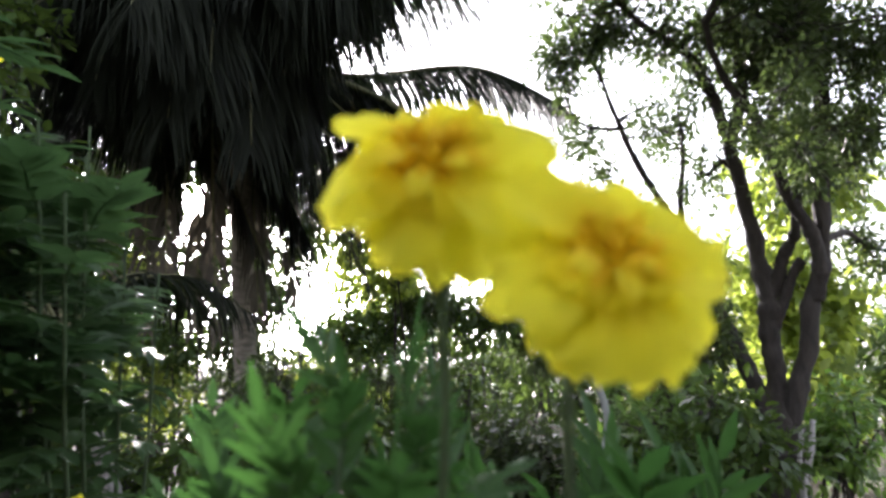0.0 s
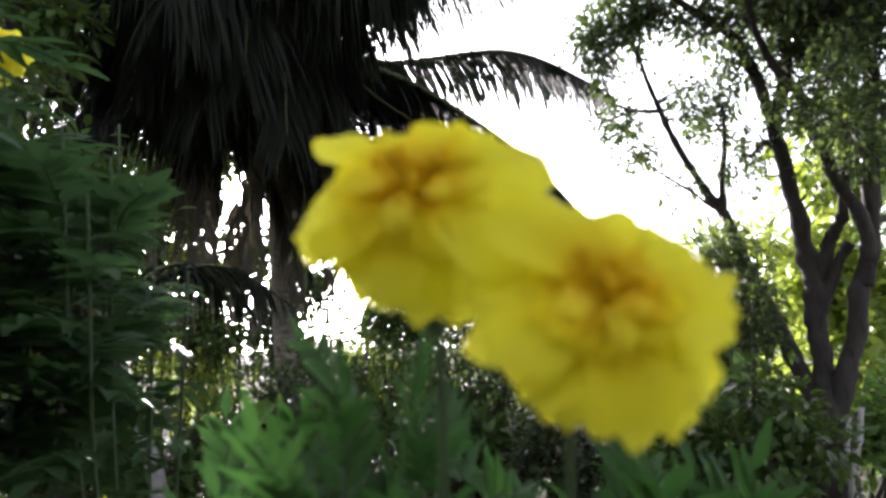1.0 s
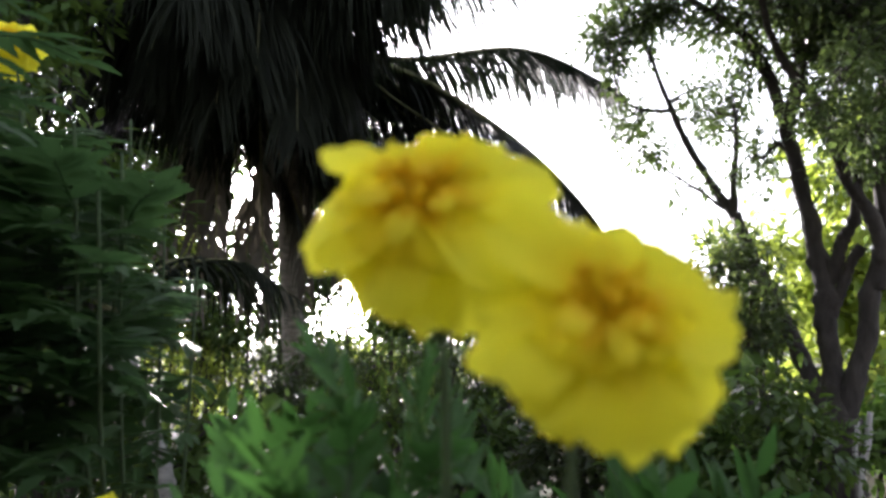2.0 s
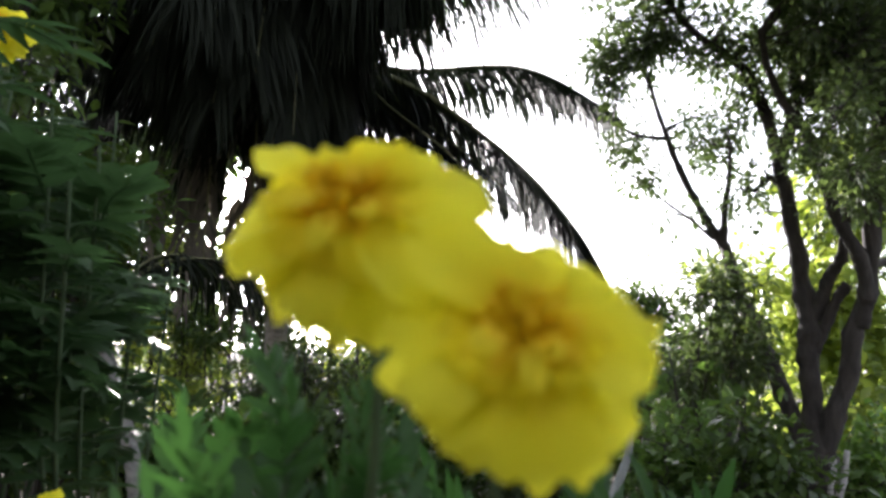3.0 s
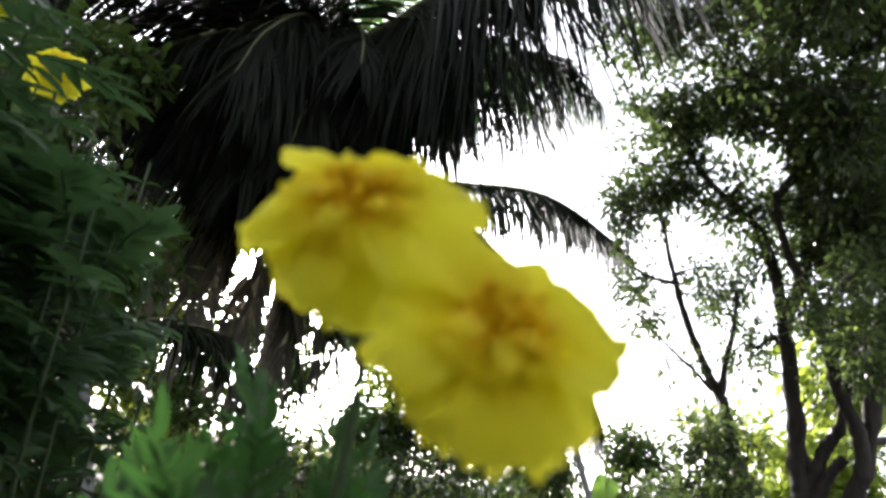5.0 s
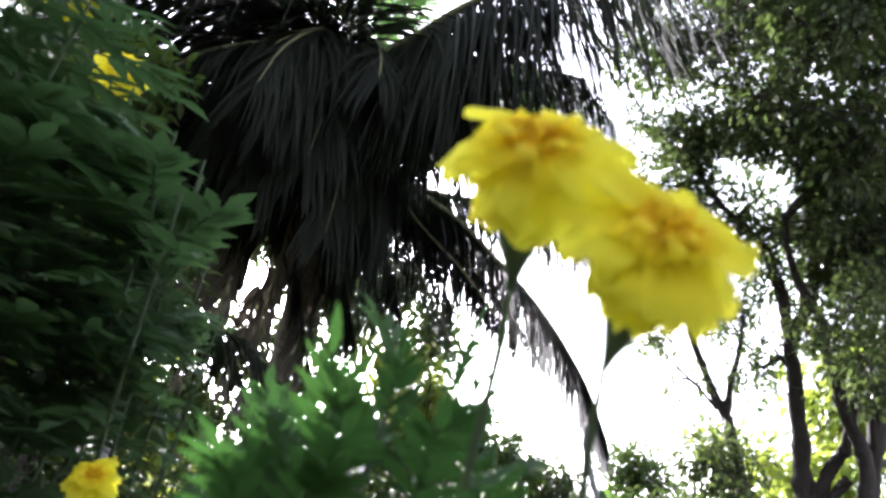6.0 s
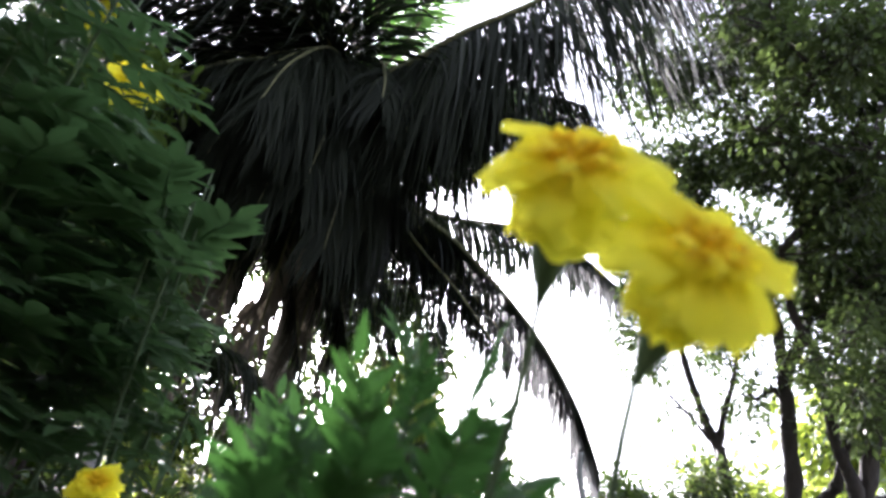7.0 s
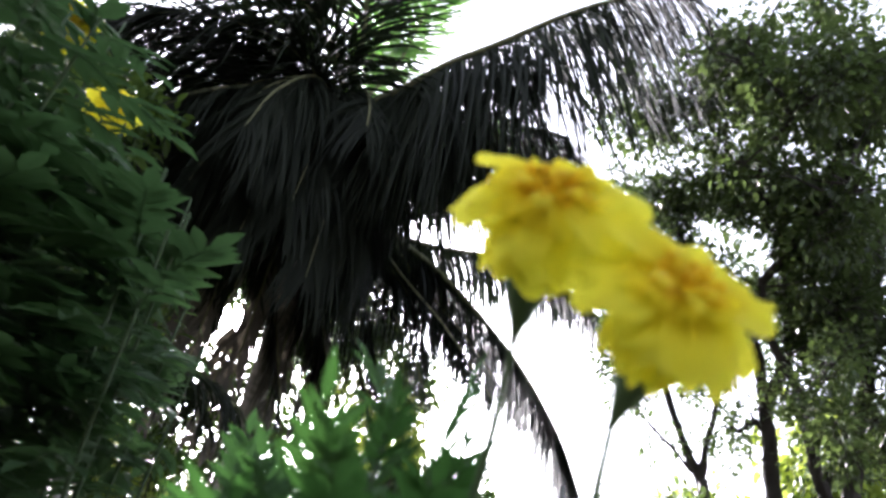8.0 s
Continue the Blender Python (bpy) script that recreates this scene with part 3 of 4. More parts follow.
    outer_clumps = [
        ((0.92, 6.42, 4.05), (0.55, 0.5, 0.42), 22), ((1.8, 6.42, 3.5), (0.40, 0.45, 0.38), 15), ((2.32, 5.94, 3.85), (0.60, 0.6, 0.5), 26),
        ((2.7, 5.5, 3.4), (0.5, 0.6, 0.7), 26), ((1.15, 6.67, 3.45), (0.5, 0.4, 0.14), 7), ((2.7, 5.92, 2.75), (0.35, 0.4, 0.3), 7),
        ((1.14, 5.5, 4.45), (0.6, 0.6, 0.55), 42), ((0.9, 4.87, 5.05), (0.6, 0.6, 0.45), 22), ((1.73, 5.74, 3.95), (0.45, 0.5, 0.4), 16),
        ((2.2, 4.95, 4.25), (0.6, 0.6, 0.6), 34), ((2.1, 4.2, 4.95), (0.4, 0.4, 0.4), 22),
    ]
    crown_clumps = [
        ((1.5, 5.0, 4.7), (0.5, 0.5, 0.5), 34), ((3.0, 4.9, 4.0), (0.6, 0.6, 0.8), 24), ((1.7, 4.1, 5.5), (0.6, 0.6, 0.4), 16),
        ((1.3, 6.0, 4.15), (0.45, 0.5, 0.4), 14), ((0.62, 4.9, 5.0), (0.4, 0.5, 0.35), 12), ((2.05, 4.35, 4.85), (0.35, 0.5, 0.3), 20),
        ((1.32, 4.4, 5.12), (0.4, 0.4, 0.35), 20), ((2.25, 4.75, 4.45), (0.4, 0.4, 0.35), 22), ((1.29, 4.37, 5.2), (0.35, 0.4, 0.3), 10),
        ((2.5, 5.3, 3.7), (0.5, 0.5, 0.45), 28), ((2.02, 4.74, 3.95), (0.35, 0.35, 0.35), 14),
    ]
    high_clumps = [
        ((1.62, 4.69, 4.29), (0.35, 0.35, 0.3), 14), ((2.36, 5.01, 3.60), (0.3, 0.3, 0.3), 10), ((1.42, 3.95, 4.30), (0.3, 0.35, 0.3), 8),
        ((1.96, 4.30, 4.11), (0.4, 0.4, 0.4), 18), ((1.13, 3.71, 4.62), (0.4, 0.4, 0.35), 16), ((1.66, 3.54, 4.56), (0.45, 0.4, 0.4), 20),
        ((2.13, 5.07, 2.93), (0.3, 0.35, 0.22), 7), ((2.16, 4.69, 3.01), (0.4, 0.5, 0.45), 9), ((2.09, 6.20, 2.90), (0.2, 0.3, 0.3), 6),
        ((2.46, 5.22, 2.71), (0.25, 0.3, 0.25), 6), ((1.18, 6.46, 3.01), (0.35, 0.3, 0.12), 4),
    ]
    side_clumps = [
        ((3.05, 5.6, 3.0), (0.35, 0.4, 0.5), 22), ((3.1, 5.3, 3.6), (0.4, 0.4, 0.4), 24), ((2.5, 5.5, 3.75), (0.4, 0.4, 0.35), 18), ((2.1, 5.6, 4.05), (0.35, 0.4, 0.3), 14),
        ((3.5, 6.5, 2.3), (0.35, 0.4, 0.4), 14), ((2.24, 4.8, 5.5), (0.5, 0.5, 0.4), 22), ((1.35, 4.6, 5.3), (0.4, 0.4, 0.3), 16), ((2.5, 5.4, 4.35), (0.4, 0.4, 0.4), 18),
        ((1.54, 6.50, 2.71), (0.2, 0.2, 0.12), 2),
    ]
    blobs = [(Vector(c) - base, r, n) for c, r, n in outer_clumps + crown_clumps + high_clumps + side_clumps]
    for c, r, n in blobs:
        best = min((q for l in limbs for q in l), key=lambda q: (q - c).length + max(0, q.z - c.z) * 2)
        if (best - c).length > 0.25:
            mid = best.lerp(c, 0.5) + Vector((rng.uniform(-.1, .1), rng.uniform(-.1, .1), 0.1))
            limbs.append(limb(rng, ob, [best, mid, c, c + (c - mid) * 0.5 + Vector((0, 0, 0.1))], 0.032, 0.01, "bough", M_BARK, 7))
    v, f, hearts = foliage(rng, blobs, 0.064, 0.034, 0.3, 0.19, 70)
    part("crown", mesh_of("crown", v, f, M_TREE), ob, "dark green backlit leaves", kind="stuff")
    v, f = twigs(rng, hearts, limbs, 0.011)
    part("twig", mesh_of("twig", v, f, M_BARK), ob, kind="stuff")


forked_tree()

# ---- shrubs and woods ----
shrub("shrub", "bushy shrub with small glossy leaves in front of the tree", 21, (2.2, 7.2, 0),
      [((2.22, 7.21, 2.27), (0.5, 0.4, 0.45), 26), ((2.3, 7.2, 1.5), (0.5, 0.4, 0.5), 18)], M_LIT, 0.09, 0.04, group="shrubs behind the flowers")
x, y, z = (1.72, 5.95, 1.94)
shrub("shrub", "leafy shrub with light green top growing before the forked limb", 24, (x, y, 0),
      [((x, y, z), (0.32, 0.35, 0.32), 20), ((x + 0.12, y, z - 0.3), (0.3, 0.3, 0.3), 18), ((x - 0.1, y, z - 0.55), (0.45, 0.35, 0.4), 26)], M_TREE, 0.085, 0.04, group="shrubs behind the flowers")
shrub("shrub", "dark dense shrub with glossy leaves beside the tree trunk", 22, (1.84, 6.76, 0),
      [((1.84, 6.76, 1.4), (0.6, 0.45, 0.5), 40), ((1.84, 6.7, 0.6), (0.7, 0.45, 0.5), 30)], M_SHRUB, 0.10, 0.045, group="shrubs behind the flowers")
shrub("shrub", "tall thin shrub with grey-green leaves", 23, (1.65, 8.8, 0),
      [((1.65, 8.82, 2.1), (0.5, 0.4, 0.42), 44), ((2.0, 8.8, 1.6), (0.8, 0.4, 0.5), 50), ((1.4, 8.8, 1.0), (0.9, 0.4, 0.6), 50)], M_SHRUB, 0.10, 0.045, group="shrubs behind the flowers")
for i, (x, y, z) in enumerate([(0.37, 5.44, 0.55), (1.15, 5.33, 0.6), (1.6, 4.92, 0.65), (2.1, 6.9, 0.6), (3.0, 6.45, 0.65), (-0.4, 5.8, 0.5)]):
    shrub("low_shrub", "low green shrub with shiny leaves", 30 + i, (x, y, 0),
          [((x, y, z), (0.55, 0.4, 0.5), 44)], (M_TREE, M_BROAD, M_SHRUB)[i % 3], 0.10, 0.05, 7, "low shrubs", per=32)
for i, (x, y, z) in enumerate([(-1.73, 6.36, 1.19), (-1.21, 6.89, 1.22), (-0.55, 6.77, 1.15), (-0.03, 6.39, 1.09), (-1.98, 5.86, 1.03)]):
    shrub("low_shrub", "loose green shrub with sky glinting between its leaves", 130 + i, (x, y, 0),
          [((x, y, z), (0.5, 0.35, 0.3), 17), ((x, y, z - 0.45), (0.55, 0.35, 0.35), 36)], (M_TREE, M_SHRUB)[i % 2], 0.08, 0.036, 5, "low shrubs", per=30)
for i, (x, y, z, m) in enumerate([(-3.67, 8.2, 1.0, M_LIT), (-2.25, 8.7, 0.9, M_SHRUB), (-1.3, 8.9, 0.7, M_LIT), (-4.9, 7.6, 1.2, M_SHRUB)]):
    shrub("shrub", "loose shrub with small light leaves below the palm", 40 + i, (x, y, 0),
          [((x, y, z), (0.8, 0.6, 0.65), 55)], m, 0.09, 0.04, 7, "shrubs below the palm", per=30)
for i, (x, y, z) in enumerate([(-1.94, 4.0, 0.65), (-1.15, 4.8, 0.6), (-2.8, 4.2, 0.8)]):
    shrub("low_shrub", "dark leafy shrub in deep shade", 50 + i, (x, y, 0),
          [((x, y, z), (0.6, 0.45, 0.6), 45)], M_SHRUB, 0.11, 0.045, 7, "low shrubs", per=32)
shrub("tall_shrub", "tall dark shrub in deep shade behind the marigolds", 55, (-2.5, 3.7, 0),
      [((-2.41, 3.71, 2.15), (0.45, 0.4, 0.4), 34), ((-2.6, 3.4, 1.75), (0.5, 0.4, 0.5), 34), ((-2.5, 4.2, 2.1), (0.4, 0.4, 0.4), 24)], M_SHRUB, 0.11, 0.045, 7, "", "shrub", 0.4)
shrub("tall_shrub", "tall dark leafy shrub closing the garden's side", 56, (-2.70, 3.30, 0),
      [((-2.77, 3.33, 2.82), (0.42, 0.4, 0.32), 22), ((-2.72, 3.72, 3.22), (0.42, 0.4, 0.32), 22)], M_SHRUB, 0.12, 0.05, 7, "", "shrub", 0.4)
shrub("leafy_tree", "leafy young tree in shade at the garden's edge", 60, (-4.9, 7.6, 0),
      [((-4.75, 7.59, 2.4), (0.9, 0.6, 1.0), 60), ((-5.6, 7.2, 3.4), (0.9, 0.6, 0.8), 40)], M_SHRUB, 0.13, 0.05, 6, "", "tree", 0.6)
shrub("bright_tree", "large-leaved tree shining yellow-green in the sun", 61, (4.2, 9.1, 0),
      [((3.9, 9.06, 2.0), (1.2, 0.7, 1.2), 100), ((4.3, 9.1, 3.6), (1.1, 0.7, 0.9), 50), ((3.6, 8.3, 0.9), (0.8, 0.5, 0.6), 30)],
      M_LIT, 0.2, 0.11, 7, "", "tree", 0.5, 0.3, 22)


for i, (x, y, z, h) in enumerate([(-4.5, 7.8, 1.9, 0.9), (-3.9, 8.7, 1.8, 0.9), (-3.1, 9.0, 1.7, 0.9), (-1.5, 9.9, 1.7, 0.7), (-2.7, 9.6, 2.3, 0.7), (-0.5, 10.0, 1.4, 0.6), (-5.4, 7.2, 2.8, 1.0), (-4.3, 8.2, 3.2, 0.7), (0.5, 10.2, 1.2, 0.6)]):
    shrub("slender_tree", "slender leafy tree with sky showing through", 90 + i, (x, y, 0),
          [((x, y, z), (0.75, 0.5, h), 46)], (M_SHRUB, M_TREE)[i % 2], 0.11, 0.045, 4, "slender trees", "tree", 0.5, 0.24, 30)


# tall trees close the garden behind the palm: place, height of the crown's middle, its half width and half height, clumps
tall_row = [
    (-6.9, 8.6, 4.9, 0.9, 1.2, 60), (-5.9, 8.9, 5.6, 0.9, 0.9, 60), (-4.8, 9.2, 5.4, 0.9, 0.9, 60), (-3.7, 9.4, 5.2, 0.8, 0.9, 60),
    (-2.8, 9.0, 4.7, 0.55, 0.8, 44), (-6.2, 8.2, 3.2, 0.9, 0.9, 60), (-5.2, 8.6, 4.0, 0.8, 0.7, 50), (-4.2, 8.9, 3.9, 0.7, 0.7, 46),
    (-3.3, 8.9, 4.1, 0.5, 0.4, 22), (-4.15, 8.9, 3.3, 0.4, 0.45, 26), (-1.6, 8.4, 3.6, 0.4, 0.6, 30), (-1.0, 8.4, 3.1, 0.35, 0.5, 24), (-7.6, 8.6, 6.9, 0.9, 0.9, 56), (-2.5, 8.7, 3.5, 0.5, 0.6, 34), (-1.95, 8.4, 3.1, 0.4, 0.5, 22), (-5.6, 7.9, 2.0, 0.8, 0.7, 44),
]
low_row = [
    (-4.7, 8.3, 2.8, 0.7, 0.6, 22), (-3.9, 8.4, 2.5, 0.6, 0.5, 16), (-3.3, 8.4, 2.55, 0.45, 0.5, 20), (-2.7, 8.3, 2.7, 0.45, 0.5, 15),
    (-4.4, 8.0, 1.6, 0.7, 0.5, 21), (-3.5, 8.3, 1.6, 0.6, 0.45, 17), (-2.8, 8.4, 1.5, 0.45, 0.45, 15), (-1.4, 8.2, 2.5, 0.3, 0.5, 12),
    (-1.2, 8.3, 1.75, 0.5, 0.45, 32), (-0.6, 8.5, 2.0, 0.5, 0.4, 30), (-0.95, 8.1, 2.35, 0.35, 0.35, 20), (0.05, 8.6, 1.85, 0.5, 0.35, 26), (0.8, 8.8, 1.6, 0.5, 0.4, 20), (-1.9, 8.8, 1.15, 0.5, 0.3, 18),
]
for i, (x, y, z, r, h, n) in enumerate(tall_row + low_row):
    shrub("thin_tree", "thin tree with drooping leaves and sky between them" if i < 16 else "low loose tree with sky between its leaves", 110 + i, (x, y, 0),
          [((x, y, z), (r, 0.45, h), n)], (M_TREE, M_SHRUB)[i % 2] if i < 16 else (M_SHRUB, M_TREE, M_LIT)[i % 3], 0.12, 0.048, 2, "thin trees", "tree", 0.8, 0.24, 48, 0.007)


def far_woods():
    rng = random.Random(70)
    blobs = []
    for i in range(46):
        a = radians(rng.uniform(-48, 50))
        d = rng.uniform(13, 18)
        h = rng.uniform(0.9, 2.3)
        blobs.append(((d * math.sin(a), d * math.cos(a), h * 0.6), (1.0, 0.9, h * 0.8), 22))
    v, f, _ = foliage(rng, blobs, 0.2, 0.09, 0.3, 0.45, 26)
    ob = new("far_woods", mesh_of("far_woods", v, f, M_SHRUB))
    tagged(ob, "far hedge of mixed green bushes along the horizon", "bushes", kind="stuff")


far_woods()


# ---- broad-leaved plants and dead wood ----
def broad_blade(verts, faces, p, d, up, length, width, n=8):
    """A broad heart-shaped blade with a sunken midrib and wavy margin."""
    d = d.normalized()
    s = d.cross(up).normalized()
    u = s.cross(d)
    b = len(verts)
    for i in range(n + 1):
        q = i / n
        w = width / 2 * (math.sin(math.pi * min(1, 0.12 + q * 0.88) ** 0.62) if i < n else 0.02)
        c = p + d * length * (q - 0.12) - u * length * 0.25 * q * q
        wave = 0.06 * math.sin(i * 2.1) * width
        verts += [c - s * w + u * (w * 0.3 + wave), c - s * w * 0.5 + u * w * 0.16, c, c + s * w * 0.5 + u * w * 0.16, c + s * w + u * (w * 0.3 - wave)]
    for i in range(n):
        for k in range(4):
            a = b + 5 * i + k
            faces.append((a, a + 1, a + 6, a + 5))


def broad_plant(seed, base, tips, label):
    rng = random.Random(seed)
    base = Vector(base)
    ob = thing("broad_leaf_plant", base, label, "plant", "broad-leaved plants")
    for x, y, z, ln in tips:
        t = Vector((x, y, z)) - base
        v, f = [], []
        tube(v, f, spline([(0, 0, -0.02), t * 0.5 + Vector((0, 0, 0.12)), t], 10), 0.014, 0.006, 6)
        stalk = part("stalk", mesh_of("stalk", v, f, M_STALK), ob)
        v, f = [], []
        broad_blade(v, f, t, Vector((rng.uniform(-.5, .5), rng.uniform(-.5, .1), rng.uniform(-.7, .1))), Vector((rng.uniform(-.4, .4), -0.6, 0.8)), ln, ln * rng.uniform(0.55, 0.75))
        part("blade", mesh_of("blade", v, f, M_BROAD), stalk, "bright green sunlit blade")


M_STALK = bark_mat("green_stalk", (0.05, 0.09, 0.03), (0.10, 0.16, 0.05), 25, 0.2, 0.2)
broad_plant(71, (1.15, 6.0, 0), [(0.95, 5.93, 1.56, 0.30), (1.12, 5.89, 1.42, 0.28), (1.3, 5.9, 1.28, 0.28), (1.05, 6.0, 1.15, 0.26)],
            "broad-leaved plant with bright green translucent leaves")
broad_plant(72, (1.75, 5.9, 0), [(1.66, 5.76, 1.38, 0.24), (1.8, 5.8, 1.26, 0.22), (1.55, 5.8, 1.12, 0.22)],
            "broad-leaved plant with rounded green leaves beside the trunk")
broad_plant(73, (-1.6, 4.6, 0), [(-1.55, 4.55, 1.02, 0.22), (-1.45, 4.6, 0.9, 0.2), (-1.7, 4.6, 0.85, 0.2)],
            "small plant with one bright yellow-green leaf")


def dead_branch():
    base = Vector((2.40, 5.60, 0))
    ob = thing("dead_branch", base, "pale weathered forked branch leaning at the tree's foot", "branch")
    rng = random.Random(4)
    limb(rng, ob, [Vector((0, 0, -0.03)), Vector((0.02, 0.04, 0.2)), Vector((0.05, 0.05, 0.42)), Vector((0.14, 0.06, 0.84))], 0.032, 0.02, "prong", M_PALE, 8)
    limb(rng, ob, [Vector((0.04, 0.05, 0.36)), Vector((0.0, 0.02, 0.5)), Vector((0.02, 0.0, 0.78))], 0.024, 0.014, "prong", M_PALE, 8)


dead_branch()


M_STALK_DRY = bark_mat("dry_stalk", (0.10, 0.11, 0.10), (0.26, 0.28, 0.26), 18, 0.3, 0.3)


def pale_stalk():
    base = Vector((0.31, 3.28, 0))
    ob = thing("bare_stalk", base, "slender pale bare stalk standing among low shrubs", "plant stalk")
    pts = [base + Vector((0, 0, -0.03))] + [Vector(q) for q in ((0.43, 3.28, 0.55), (0.50, 3.36, 0.75), (0.60, 3.44, 1.08), (0.42, 3.48, 1.57), (0.39, 3.47, 1.72))]
    v, f = [], []
    tube(v, f, spline([q - base for q in pts], 40), 0.026, 0.012, 10, 0.04, random.Random(9))
    part("stem", mesh_of("stem", v, f, M_STALK_DRY), ob)


pale_stalk()


# ---- marigolds ----
def petal_mesh(rng, length, width, lift, curl, ruffle):
    """A broad frilled ray petal along +x, from the head's centre, with a notched wavy tip."""
    nu, nv, verts, faces = 9, 7, [], []
    ph, ph2 = rng.uniform(0, 6.3), rng.uniform(0, 6.3)
    for i in range(nu):
        u = i / (nu - 1)
        prof = 0.22 + 0.78 * math.sin(min(1.0, u * 1.25) * math.pi / 2) ** 1.2
        prof *= 1 - 0.35 * max(0, (u - 0.8) / 0.2) ** 2
        for j in range(nv):
            w = j / (nv - 1) * 2 - 1
            tip = length * u * (1 - 0.10 * u * w * w - 0.03 * u * math.cos(w * 5 + ph))
            y = width / 2 * prof * w
            el = lift - curl * u
            x = tip * math.cos(el)
            z = tip * math.sin(el) + 0.15 * width * w * w * (1 - u) + ruffle * u * u * (math.sin(w * 4.2 + ph2) + 0.5 * math.sin(w * 9 + ph + u * 3))
            verts.append((x, y, z))
    for i in range(nu - 1):
        for j in range(nv - 1):
            a = i * nv + j
            faces.append((a, a + 1, a + nv + 1, a + nv))
    return verts, faces


def flower_head(rng, parent, place, axis, spin, outer, scale=1.0, inner=16):
    """A marigold head: frilled outer petals (degrees, length, width in cm), smaller inner ones, florets and a green cup."""
    z = Vector(axis).normalized()
    x = Vector((0, 0, 1)).cross(z).normalized()
    y = z.cross(x)
    m = Matrix.Translation(place) @ Matrix((x, y, z)).transposed().to_4x4() @ Matrix.Rotation(radians(spin), 4, 'Z') @ Matrix.Scale(scale, 4)
    v, f = [], []
    prof = [(-0.076, 0.0018), (-0.067, 0.0030), (-0.056, 0.0060), (-0.043, 0.0096), (-0.027, 0.0118), (-0.010, 0.0124), (-0.002, 0.011)]
    pts = [Vector((0.0, 0.0, h)) for h, _ in prof]
    tube(v, f, pts, 1, 1, 14, 0, None, lambda i, n: prof[i][1])
    for k in range(8):
        a = k * math.pi / 4
        d = Vector((math.cos(a) * 0.5, math.sin(a) * 0.5, 1))
        leaf(v, f, Vector((math.cos(a) * 0.0108, math.sin(a) * 0.0108, -0.008)), d, Vector((math.cos(a), math.sin(a), 0)), 0.011, 0.006)
    head = part("flower_head", mesh_of("flower_cup", v, f, M_MARI_CUP), parent, "double yellow marigold head on a green cup", m)
    for ang, ln, wd, *lift in outer:
        rise = rng.uniform(-0.05, 0.28) - 0.22 * max(0, -math.sin(radians(ang)))
        v, f = petal_mesh(rng, ln / 100, wd / 100, lift[0] if lift else rise, rng.uniform(0.1, 0.4), rng.uniform(0.0014, 0.003))
        part("petal", mesh_of("petal", v, f, M_PETAL), head, "", Matrix.Rotation(radians(ang), 4, 'Z') @ Matrix.Translation((0, 0, rng.uniform(-0.004, 0.002))))
    # a skirt of petals folded down over the cup on the lower side
    for i in range(8):
        ang = 212 + i * 19 + rng.uniform(-6, 6)
        v, f = petal_mesh(rng, rng.uniform(3.1, 3.7) / 100, rng.uniform(1.9, 2.7) / 100, rng.uniform(-1.0, -0.6), rng.uniform(-0.1, 0.2), rng.uniform(0.0015, 0.003))
        part("petal", mesh_of("petal", v, f, M_PETAL), head, "", Matrix.Rotation(radians(ang), 4, 'Z') @ Matrix.Translation((0, 0, -0.004)))
    # second ring: shorter petals lifted round the hollow middle
    for i in range(inner):
        ang = i * 360 / inner + rng.uniform(-16, 16)
        v, f = petal_mesh(rng, rng.uniform(1.6, 2.2) / 100, rng.uniform(1.6, 2.3) / 100, rng.uniform(0.3, 0.7), rng.uniform(0.1, 0.7), rng.uniform(0.0015, 0.003))
        part("petal", mesh_of("petal", v, f, M_PETAL), head, "", Matrix.Rotation(radians(ang), 4, 'Z') @ Matrix.Translation((0.004, 0, rng.uniform(0.0, 0.003))))
    # a few pale curled petals that stand in the middle
    for ang, ln, wd, up in ((205, 1.5, 0.9, 0.95), (262, 1.6, 0.8, 0.7), (300, 1.2, 0.7, 1.05)):
        v, f = petal_mesh(rng, ln / 100, wd / 100, up, 0.5, 0.0015)
        part("petal", mesh_of("petal", v, f, M_PETAL_PALE), head, "pale curled inner petal", Matrix.Rotation(radians(ang + rng.uniform(-15, 15)), 4, 'Z') @ Matrix.Translation((0.005, 0, 0.004)))
    v, f = [], []
    for i in range(12):
        a, r = rng.uniform(0, 6.28), 0.008 * math.sqrt(rng.random())
        p = Vector((r * math.cos(a), r * math.sin(a), 0.001))
        d = Vector((r * math.cos(a) * 45, r * math.sin(a) * 45, 1))
        tube(v, f, spline([p, p + d.normalized() * 0.007, p + d.normalized() * 0.012 + ball(rng) * 0.002], 4), 0.0007, 0.0017, 5)
    for i in range(14):
        a = rng.uniform(0, 6.28)
        d = Vector((math.cos(a), math.sin(a), rng.uniform(0.8, 1.6)))
        leaf(v, f, Vector((0.004 * math.cos(a), 0.004 * math.sin(a), 0.003)), d, Vector((rng.uniform(-.5, .5), rng.uniform(-.5, .5), 1)), rng.uniform(0.010, 0.017), 0.008, 0.8, 0.4)
    part("floret", mesh_of("floret", v, f, M_FLORET), head, "orange-yellow inner florets", Matrix.Translation((0, 0, -0.004)), "stuff")
    return head, m


M_MARI_CUP = leaf_mat("marigold_cup", (0.06, 0.10, 0.05), (0.11, 0.17, 0.08), (0.14, 0.24, 0.07), 0.15, 0.5, 120.0, False)


